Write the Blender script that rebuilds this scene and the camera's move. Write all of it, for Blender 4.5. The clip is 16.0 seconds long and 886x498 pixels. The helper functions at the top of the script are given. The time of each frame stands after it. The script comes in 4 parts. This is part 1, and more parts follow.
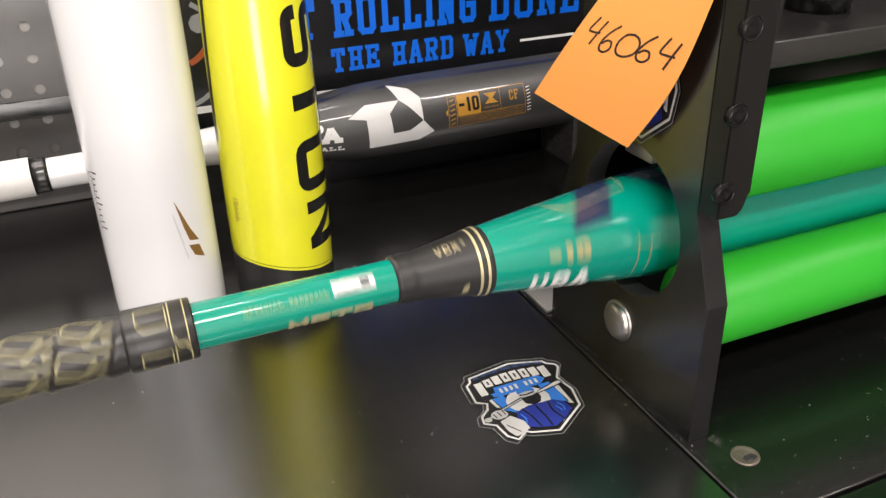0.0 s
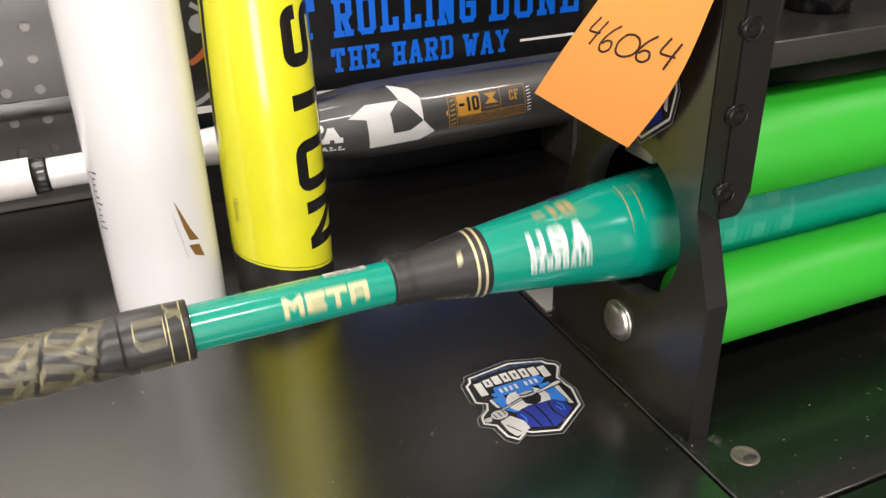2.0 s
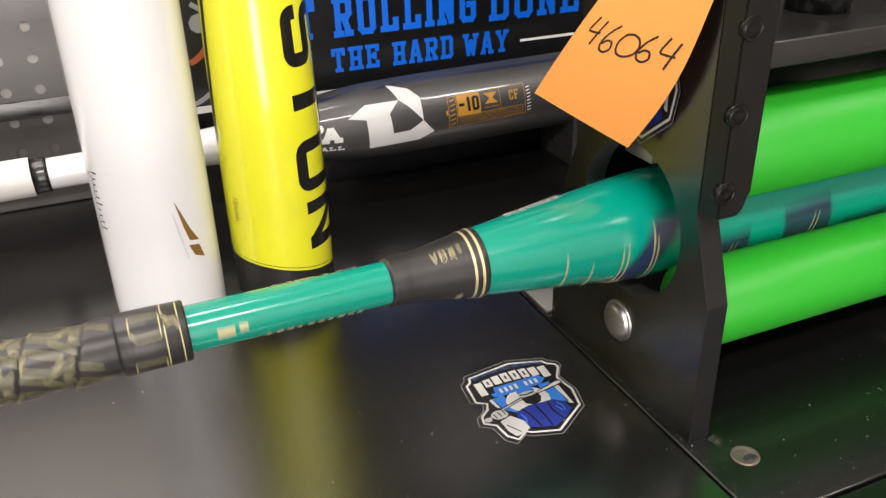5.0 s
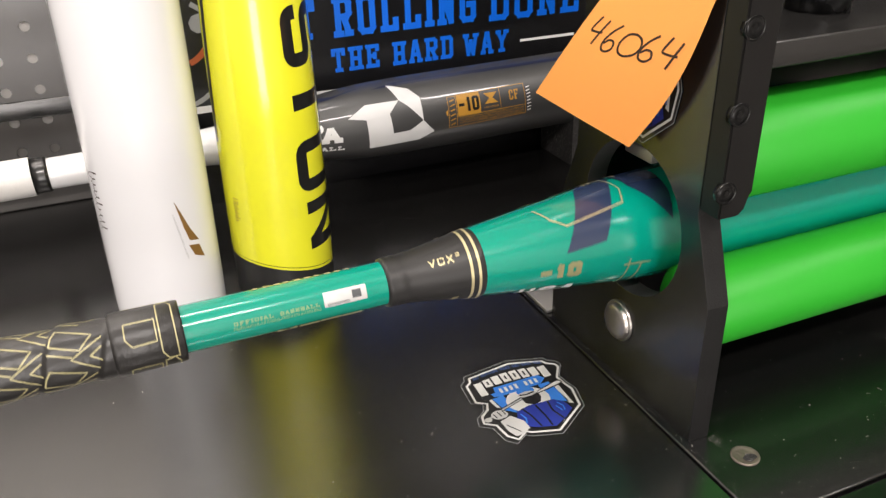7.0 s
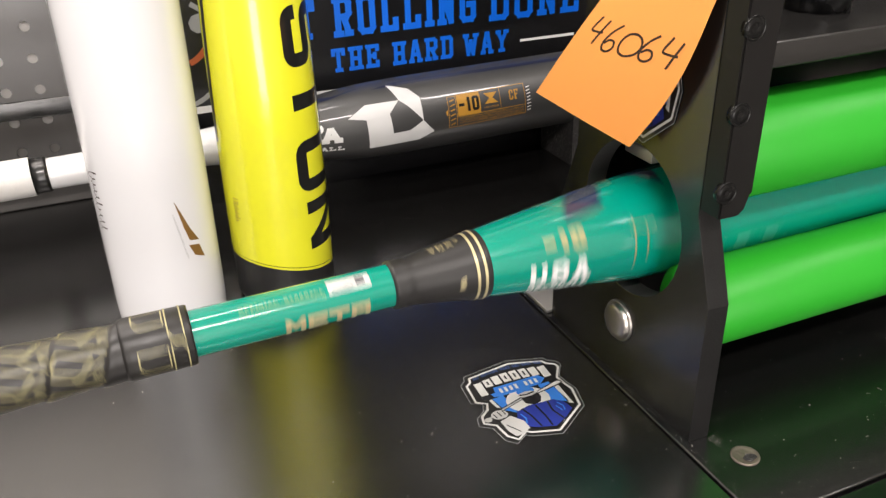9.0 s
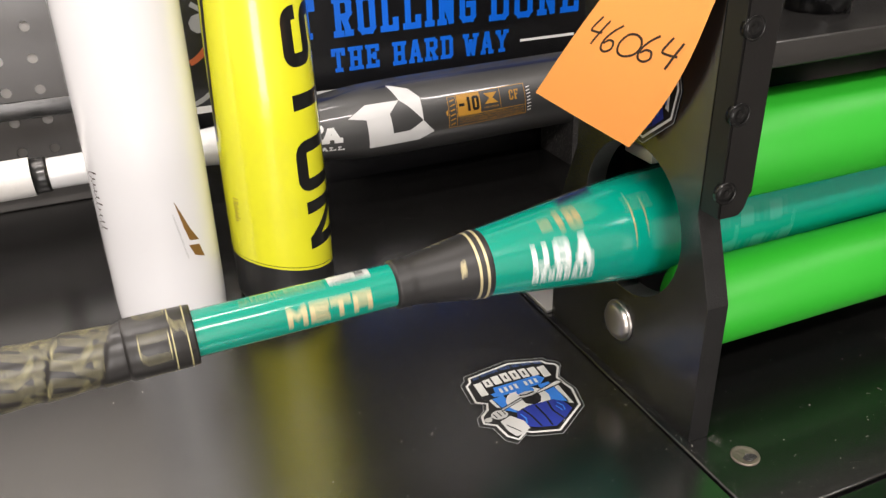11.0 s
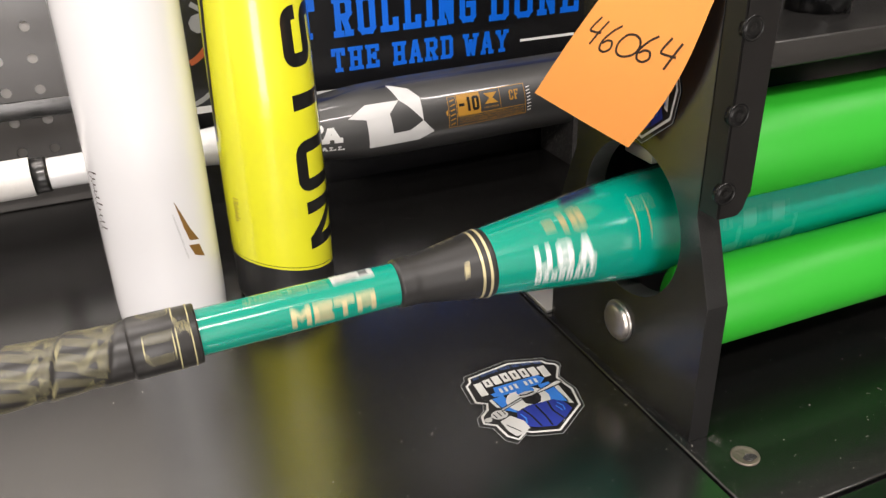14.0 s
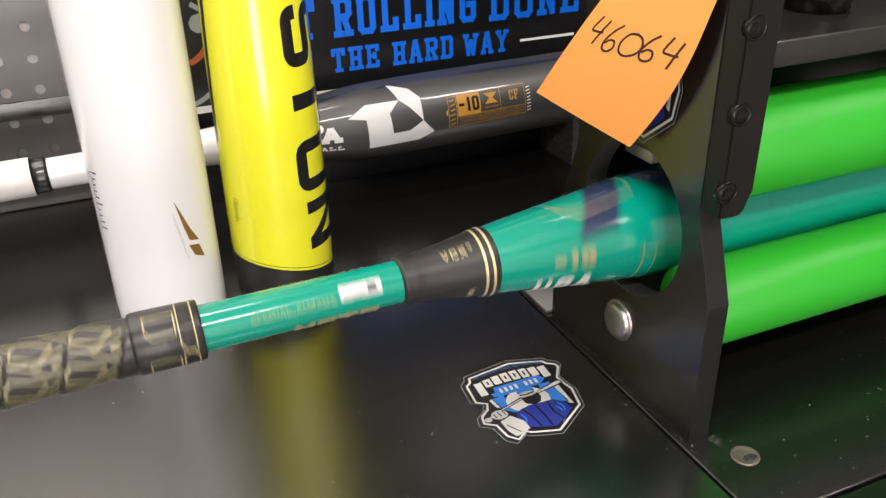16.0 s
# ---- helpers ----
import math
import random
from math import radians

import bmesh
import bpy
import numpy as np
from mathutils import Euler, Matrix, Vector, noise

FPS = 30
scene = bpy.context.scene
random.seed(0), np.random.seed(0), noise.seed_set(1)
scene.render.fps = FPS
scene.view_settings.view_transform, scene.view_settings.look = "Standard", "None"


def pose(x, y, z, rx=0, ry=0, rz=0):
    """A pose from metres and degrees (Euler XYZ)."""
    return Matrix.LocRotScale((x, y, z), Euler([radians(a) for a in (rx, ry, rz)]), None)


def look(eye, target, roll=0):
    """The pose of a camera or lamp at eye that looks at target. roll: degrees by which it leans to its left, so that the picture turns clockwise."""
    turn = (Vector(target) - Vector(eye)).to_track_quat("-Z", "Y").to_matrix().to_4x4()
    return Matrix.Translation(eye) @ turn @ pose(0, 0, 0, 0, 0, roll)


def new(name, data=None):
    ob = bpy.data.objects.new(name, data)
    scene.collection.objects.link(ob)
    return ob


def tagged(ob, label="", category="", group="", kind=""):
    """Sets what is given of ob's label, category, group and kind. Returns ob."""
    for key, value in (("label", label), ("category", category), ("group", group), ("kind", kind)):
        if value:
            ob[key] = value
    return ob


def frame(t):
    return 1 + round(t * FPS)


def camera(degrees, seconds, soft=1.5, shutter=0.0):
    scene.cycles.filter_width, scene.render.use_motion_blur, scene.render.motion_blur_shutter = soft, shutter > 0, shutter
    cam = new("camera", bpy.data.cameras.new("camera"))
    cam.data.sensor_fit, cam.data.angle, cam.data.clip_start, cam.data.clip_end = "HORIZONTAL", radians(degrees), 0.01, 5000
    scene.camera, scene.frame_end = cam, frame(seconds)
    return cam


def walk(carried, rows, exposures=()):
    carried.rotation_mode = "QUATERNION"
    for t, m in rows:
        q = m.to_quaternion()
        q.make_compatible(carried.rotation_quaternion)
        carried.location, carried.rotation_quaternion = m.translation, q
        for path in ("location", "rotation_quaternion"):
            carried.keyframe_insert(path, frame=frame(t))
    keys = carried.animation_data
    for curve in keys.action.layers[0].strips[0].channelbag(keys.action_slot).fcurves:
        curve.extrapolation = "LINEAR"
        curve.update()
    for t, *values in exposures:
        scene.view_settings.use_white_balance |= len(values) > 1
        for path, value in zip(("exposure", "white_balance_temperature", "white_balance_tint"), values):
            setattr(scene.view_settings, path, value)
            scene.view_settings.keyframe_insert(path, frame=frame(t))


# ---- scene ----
cam = camera(56.8, 16.0, soft=1.4, shutter=0.85)
CAM = pose(0, 0, 0.295, 62.745, 1.400, -23.337)
walk(cam, [(0.0, CAM), (16.0, CAM)], exposures=[(0.0, 0.15), (16.0, 0.15)])

# ---- light ----
world = bpy.data.worlds.new("room_air")
scene.world = world
world.use_nodes = True
world.node_tree.nodes["Background"].inputs[0].default_value = (0.9, 0.95, 1.0, 1)
world.node_tree.nodes["Background"].inputs[1].default_value = 0.05


def area(name, x, y, z, target, sx, sy, watts, color):
    lamp = bpy.data.lights.new(name, "AREA")
    lamp.shape, lamp.size, lamp.size_y, lamp.energy, lamp.color = "RECTANGLE", sx, sy, watts, color
    ob = new(name, lamp)
    ob.matrix_world = look((x, y, z), target)
    return ob


WARM = (1.0, 0.918, 0.872)
area("ceiling_tube_light", -0.4, 0.45, 1.64, (-0.4, 0.45, 0), 1.2, 0.14, 15, WARM)
area("ceiling_tube_light", -0.3, -1.1, 1.64, (-0.3, -1.1, 0), 1.2, 0.14, 42, WARM)
area("ceiling_tube_light", 1.0, -0.45, 1.64, (1.0, -0.45, 0), 0.45, 0.14, 13, WARM)
# added fill with no known source, brightens the left of the bench
area("bench_fill_light", -0.55, 0.82, 0.78, (-0.55, 0.80, 0), 1.1, 0.10, 4.0, (1.0, 0.9, 0.83))
area("window_daylight", -0.35, -1.98, 0.05, (-0.35, 0.5, 0.05), 0.7, 1.1, 24, (1.0, 0.925, 0.89))


# ---- materials ----
def mat(name, color, rough=0.5, metal=0.0, coat=0.0, bump=0.0, scale=300.0, vary=0.08, wear=None, spec=0.5, ior=1.5, gloss=0.2):
    m = bpy.data.materials.new(name)
    m.use_nodes = True
    nt = m.node_tree
    b = nt.nodes["Principled BSDF"]
    b.inputs["Roughness"].default_value = rough
    b.inputs["Metallic"].default_value = metal
    b.inputs["Coat Weight"].default_value = coat
    b.inputs["Coat Roughness"].default_value = 0.06
    b.inputs["Specular IOR Level"].default_value = spec
    b.inputs["IOR"].default_value = ior
    co = nt.nodes.new("ShaderNodeTexCoord")
    n1 = nt.nodes.new("ShaderNodeTexNoise")
    n1.inputs["Scale"].default_value, n1.inputs["Detail"].default_value = scale * 0.08, 5
    n2 = nt.nodes.new("ShaderNodeTexNoise")
    n2.inputs["Scale"].default_value, n2.inputs["Detail"].default_value = scale, 3
    for n in (n1, n2):
        nt.links.new(co.outputs["Object"], n.inputs["Vector"])
    mix = nt.nodes.new("ShaderNodeMix")
    mix.data_type = "RGBA"
    dark = [c * (1 - vary) for c in color]
    light = [min(1, c * (1 + vary)) for c in color]
    mix.inputs["A"].default_value, mix.inputs["B"].default_value = (*dark, 1), (*light, 1)
    nt.links.new(n1.outputs["Fac"], mix.inputs["Factor"])
    out = mix.outputs["Result"]
    if wear:
        ramp = nt.nodes.new("ShaderNodeValToRGB")
        ramp.color_ramp.elements[0].position, ramp.color_ramp.elements[1].position = wear[1], wear[1] + 0.12
        nt.links.new(n2.outputs["Fac"], ramp.inputs["Fac"])
        mx = nt.nodes.new("ShaderNodeMix")
        mx.data_type = "RGBA"
        nt.links.new(ramp.outputs["Color"], mx.inputs["Factor"])
        nt.links.new(out, mx.inputs["A"])
        mx.inputs["B"].default_value = (*wear[0], 1)
        out = mx.outputs["Result"]
    nt.links.new(out, b.inputs["Base Color"])
    rr = nt.nodes.new("ShaderNodeMapRange")
    rr.inputs["To Min"].default_value, rr.inputs["To Max"].default_value = rough * (1 - gloss), min(1, rough * (1 + gloss))
    nt.links.new(n1.outputs["Fac"], rr.inputs["Value"])
    nt.links.new(rr.outputs["Result"], b.inputs["Roughness"])
    if bump:
        bp = nt.nodes.new("ShaderNodeBump")
        bp.inputs["Strength"].default_value, bp.inputs["Distance"].default_value = bump, 0.001
        nt.links.new(n2.outputs["Fac"], bp.inputs["Height"])
        nt.links.new(bp.outputs["Normal"], b.inputs["Normal"])
    return m


M_BENCH = mat("black_bench_laminate", (0.0042, 0.0040, 0.0038), 0.235, bump=0.05, scale=1400, vary=0.25, wear=((0.010, 0.0095, 0.009), 0.70), spec=0.62, ior=1.97, gloss=0.05)
M_PLASTIC = mat("black_plastic_sheet", (0.006, 0.006, 0.006), 0.24, bump=0.05, scale=1500, vary=0.2, wear=((0.012, 0.012, 0.012), 0.72), spec=0.8, ior=1.6)
M_BASE = mat("black_base_sheet", (0.006, 0.006, 0.0058), 0.20, bump=0.05, scale=1500, vary=0.2, wear=((0.014, 0.014, 0.013), 0.72), spec=0.5, ior=1.58)
M_EDGE = mat("machined_black_edge", (0.010, 0.010, 0.010), 0.5, bump=0.25, scale=900, vary=0.25, spec=0.3)
M_STRIP = mat("black_cover_strip", (0.007, 0.0065, 0.0063), 0.40, bump=0.06, scale=900, vary=0.25, spec=0.3)
M_BEAM = mat("satin_black_beam", (0.013, 0.0125, 0.012), 0.24, bump=0.05, scale=900, vary=0.25, spec=0.8)
# hole rim, paler than the plate's face and outer edge
M_RIM = mat("paler_machined_rim", (0.030, 0.029, 0.028), 0.6, bump=0.2, scale=900, vary=0.3)
M_SCREW = mat("black_oxide_screw", (0.016, 0.016, 0.016), 0.26, metal=0.7, bump=0.05)
M_STEEL = mat("brushed_steel", (0.48, 0.45, 0.42), 0.36, metal=1.0, bump=0.05, scale=500)
M_ALU = mat("dull_aluminium", (0.5, 0.49, 0.47), 0.45, metal=0.9, bump=0.1, scale=500, vary=0.2)
M_ROLLER = mat("green_urethane", (0.024, 0.365, 0.022), 0.42, bump=0.04, scale=200, vary=0.06, spec=0.32)
M_TEAL = mat("teal_lacquer", (0.0, 0.262, 0.186), 0.20, coat=0.5, scale=150, vary=0.05)
M_NAVY = mat("navy_print", (0.020, 0.034, 0.078), 0.25, coat=0.6, scale=200, vary=0.1)
M_GOLD = mat("gold_print", (0.58, 0.51, 0.29), 0.38, metal=0.45, scale=200)
M_DGOLD = mat("antique_gold_print", (0.42, 0.40, 0.21), 0.36, metal=0.5, scale=200)
M_GOLDLINE = mat("pale_gold_print", (0.44, 0.40, 0.20), 0.4, scale=200)
M_COLLAR = mat("black_rubber_collar", (0.016, 0.0155, 0.015), 0.46, bump=0.1, scale=700, vary=0.2)
M_GRIP = mat("black_grip_tape", (0.018, 0.017, 0.016), 0.36, bump=0.3, scale=350, vary=0.3)
M_WHITE = mat("white_print", (0.85, 0.85, 0.85), 0.4, scale=200, vary=0.03)
M_WBAT = mat("white_lacquer", (0.79, 0.795, 0.815), 0.25, coat=0.5, scale=60, vary=0.02)
M_YBAT = mat("yellow_lacquer", (0.81, 0.81, 0.03), 0.22, coat=0.7, scale=60, vary=0.02)
M_FAINT = mat("faint_gold_print", (0.20, 0.36, 0.17), 0.35, coat=0.4, scale=200)
M_PALE = mat("pale_teal_print", (0.12, 0.42, 0.33), 0.3, coat=0.5, scale=200)
M_BLACK = mat("black_print", (0.012, 0.012, 0.012), 0.3, coat=0.4, scale=300)
M_CAP = mat("black_end_cap", (0.02, 0.02, 0.02), 0.4, bump=0.1, scale=600)
M_BRONZE = mat("bronze_print", (0.22, 0.12, 0.03), 0.35, scale=300)
M_BBAT = mat("black_lacquer", (0.028, 0.028, 0.028), 0.48, coat=0.4, scale=100, vary=0.15, spec=0.95)
M_SILVER = mat("silver_print", (0.62, 0.62, 0.62), 0.4, scale=300)
M_LABEL = mat("silver_label_foil", (0.60, 0.61, 0.60), 0.34, metal=0.25, scale=900, vary=0.25)
M_TAPE = mat("white_grip_tape", (0.75, 0.74, 0.72), 0.35, bump=0.4, scale=160, vary=0.06)
M_AMBER = mat("amber_print", (0.45, 0.23, 0.03), 0.4, scale=300)
M_SIGN = mat("black_sign_vinyl", (0.009, 0.009, 0.010), 0.22, bump=0.03, scale=300, vary=0.2)
M_BLUE = mat("blue_sign_print", (0.0, 0.13, 0.72), 0.4, scale=300, vary=0.05)
M_SBLUE = mat("blue_sticker_print", (0.04, 0.20, 0.66), 0.35, scale=300)
M_DBLUE = mat("dark_blue_sticker_print", (0.02, 0.035, 0.25), 0.35, scale=300)
M_SWHITE = mat("white_sticker_print", (0.60, 0.60, 0.58), 0.4, scale=300, vary=0.05)
M_SGREY = mat("pale_grey_sticker_print", (0.46, 0.46, 0.45), 0.4, scale=300, vary=0.05)
M_TBLUE = mat("slate_blue_sticker_print", (0.05, 0.09, 0.22), 0.35, scale=300)
M_NIGHT = mat("night_blue_print", (0.010, 0.013, 0.035), 0.3, coat=0.5, scale=300, vary=0.3)
M_RUST = mat("tarnished_steel", (0.20, 0.17, 0.14), 0.45, metal=0.7, bump=0.4, scale=500, vary=0.5)
M_GREY = mat("grey_print", (0.35, 0.36, 0.36), 0.4, scale=300)
M_DGREY = mat("dark_grey_print", (0.08, 0.085, 0.09), 0.4, scale=900, vary=0.4)
M_ORANGEP = mat("rust_print", (0.45, 0.10, 0.03), 0.4, scale=300)
M_PEG = mat("dark_grey_pegboard", (0.056, 0.053, 0.051), 0.22, bump=0.04, scale=500, vary=0.12)
M_PEGHOLE = mat("pegboard_backing", (0.30, 0.29, 0.28), 0.5, scale=500)
# grey chosen so the strip lightens the bench reflection
M_KICK = mat("dull_grey_metal", (0.12, 0.115, 0.11), 0.4, bump=0.05, scale=300, vary=0.3)
M_TAG = mat("orange_card", (0.95, 0.37, 0.085), 0.85, bump=0.1, scale=900, vary=0.03)
M_INK = mat("black_marker_ink", (0.03, 0.012, 0.008), 0.6, scale=500)
M_FOAM = mat("charcoal_foam", (0.018, 0.017, 0.017), 0.95, bump=0.9, scale=700, vary=0.4, wear=((0.16, 0.15, 0.145), 0.58))
M_WALL = mat("white_wall_paint", (0.78, 0.76, 0.73), 0.8, bump=0.1, scale=60)
M_CEIL = mat("white_ceiling_paint", (0.75, 0.75, 0.73), 0.9, scale=60)
M_FLOOR = mat("concrete_floor", (0.32, 0.31, 0.29), 0.6, bump=0.1, scale=40, vary=0.2)
M_DUST = mat("pale_dust", (0.55, 0.52, 0.48), 0.9, scale=300)


# ---- building helpers ----
def part(name, bm, material, parent=None, label="", smooth=True):
    me = bpy.data.meshes.new(name)
    bmesh.ops.remove_doubles(bm, verts=bm.verts, dist=2e-7)
    bmesh.ops.dissolve_degenerate(bm, edges=bm.edges, dist=1e-7)
    bmesh.ops.recalc_face_normals(bm, faces=bm.faces)
    for f in bm.faces:
        f.smooth = smooth
    bm.to_mesh(me)
    bm.free()
    for m in material if isinstance(material, (list, tuple)) else (material,):
        me.materials.append(m)
    ob = new(name, me)
    if parent:
        ob.parent = parent
    if label:
        ob["label"] = label
    return ob


def thing(name, m, label, category, kind="", group=""):
    ob = new(name)
    ob.empty_display_size = 0.02
    ob.matrix_world = m
    return tagged(ob, label, category, group, kind)


def box(x0, x1, y0, y1, z0, z1, bevel=0.001, bm=None, segs=2):
    b = bmesh.new()
    bmesh.ops.create_cube(b, size=1)
    for v in b.verts:
        v.co = Vector(((x0 + x1) / 2 + v.co.x * (x1 - x0), (y0 + y1) / 2 + v.co.y * (y1 - y0), (z0 + z1) / 2 + v.co.z * (z1 - z0)))
    if bevel:
        bmesh.ops.bevel(b, geom=b.edges[:], offset=bevel, segments=segs, affect="EDGES", profile=0.6)
    if bm is None:
        return b
    me = bpy.data.meshes.new("tmp")
    b.to_mesh(me)
    b.free()
    bm.from_mesh(me)
    bpy.data.meshes.remove(me)
    return bm


def lathe(profile, segs=64, bm=None):
    """Turns (x, r) about the X axis."""
    bm = bm or bmesh.new()
    rings = []
    for x, r in profile:
        if r < 1e-6:
            rings.append([bm.verts.new((x, 0, 0))])
        else:
            rings.append([bm.verts.new((x, -r * math.cos(2 * math.pi * k / segs), r * math.sin(2 * math.pi * k / segs))) for k in range(segs)])
    for a, b in zip(rings, rings[1:]):
        for k in range(segs):
            p, q = a[k % len(a)], a[(k + 1) % len(a)]
            s, t = b[(k + 1) % len(b)], b[k % len(b)]
            f = [v for i, v in enumerate((p, q, s, t)) if v not in (p, q, s, t)[:i]]
            if len(f) > 2:
                bm.faces.new(f)
    return bm


def smooth_profile(keys, x0, x1, n):
    """(x, r) samples of a smooth curve through the keys."""
    xs, rs = np.array([k[0] for k in keys]), np.array([k[1] for k in keys])
    d = np.diff(rs) / np.diff(xs)
    m = np.zeros(len(xs))
    for i in range(1, len(xs) - 1):
        if d[i - 1] * d[i] > 0:
            m[i] = 2 * d[i - 1] * d[i] / (d[i - 1] + d[i])
    out = []
    for x in np.linspace(x0, x1, n):
        i = int(np.clip(np.searchsorted(xs, x) - 1, 0, len(xs) - 2))
        h = xs[i + 1] - xs[i]
        u = (x - xs[i]) / h
        r = (2 * u**3 - 3 * u**2 + 1) * rs[i] + (u**3 - 2 * u**2 + u) * h * m[i] + (-2 * u**3 + 3 * u**2) * rs[i + 1] + (u**3 - u**2) * h * m[i + 1]
        out.append((float(x), float(r)))
    return out


def patch(bm, pts, place, lift, cells=1):
    """A flat polygon pts (u, v), convex, cut into small pieces and laid on a surface by place(u, v, lift)."""
    n = len(pts)
    if n == 4:
        a, b, c, d = [Vector(p) for p in pts]
        grid = [[bm.verts.new(place(*(a.lerp(b, i / cells).lerp(d.lerp(c, i / cells), j / cells)), lift)) for j in range(cells + 1)] for i in range(cells + 1)]
        for i in range(cells):
            for j in range(cells):
                bm.faces.new((grid[i][j], grid[i + 1][j], grid[i + 1][j + 1], grid[i][j + 1]))
    else:
        c = sum((Vector(p) for p in pts), Vector((0, 0))) / n
        for i in range(n):
            p, q = Vector(pts[i]), Vector(pts[(i + 1) % n])
            patch(bm, [c, p, q, c], place, lift, cells)


ROUND = {}


def stroke(bm, pts, w, place, lift, cells=2, ext=0.5):
    """A line of width w through (u, v) points."""
    m = radians(ROUND[place](pts[0][0])) if place in ROUND else 1.0
    for k, (p, q) in enumerate(zip(pts, pts[1:])):
        p, q = Vector((p[0], p[1] * m)), Vector((q[0], q[1] * m))
        d = (q - p).normalized()
        s = Vector((-d.y, d.x)) * w / 2
        p, q = p - d * w * ext, q + d * w * ext
        patch(bm, [(c.x, c.y / m) for c in (p - s, q - s, q + s, p + s)], place, lift + 0.00003 * (k % 5), cells)


def ribbon(bm, pts, w, place, lift, squash=1.0, across=1):
    """One unbroken line of width w through (u, v) points; squash turns v into the same unit as u."""
    pts = [Vector((p[0], p[1] * squash)) for p in pts]
    sides = []
    for i, p in enumerate(pts):
        a, b = pts[max(i - 1, 0)], pts[min(i + 1, len(pts) - 1)]
        d = ((p - a).normalized() + (b - p).normalized()).normalized()
        n = Vector((-d.y, d.x)) * w / 2
        sides.append([bm.verts.new(place(q.x, q.y / squash, lift)) for q in (p + n * (2 * k / across - 1) for k in range(across + 1))])
    for a, b in zip(sides, sides[1:]):
        for k in range(across):
            bm.faces.new((a[k], b[k], b[k + 1], a[k + 1]))


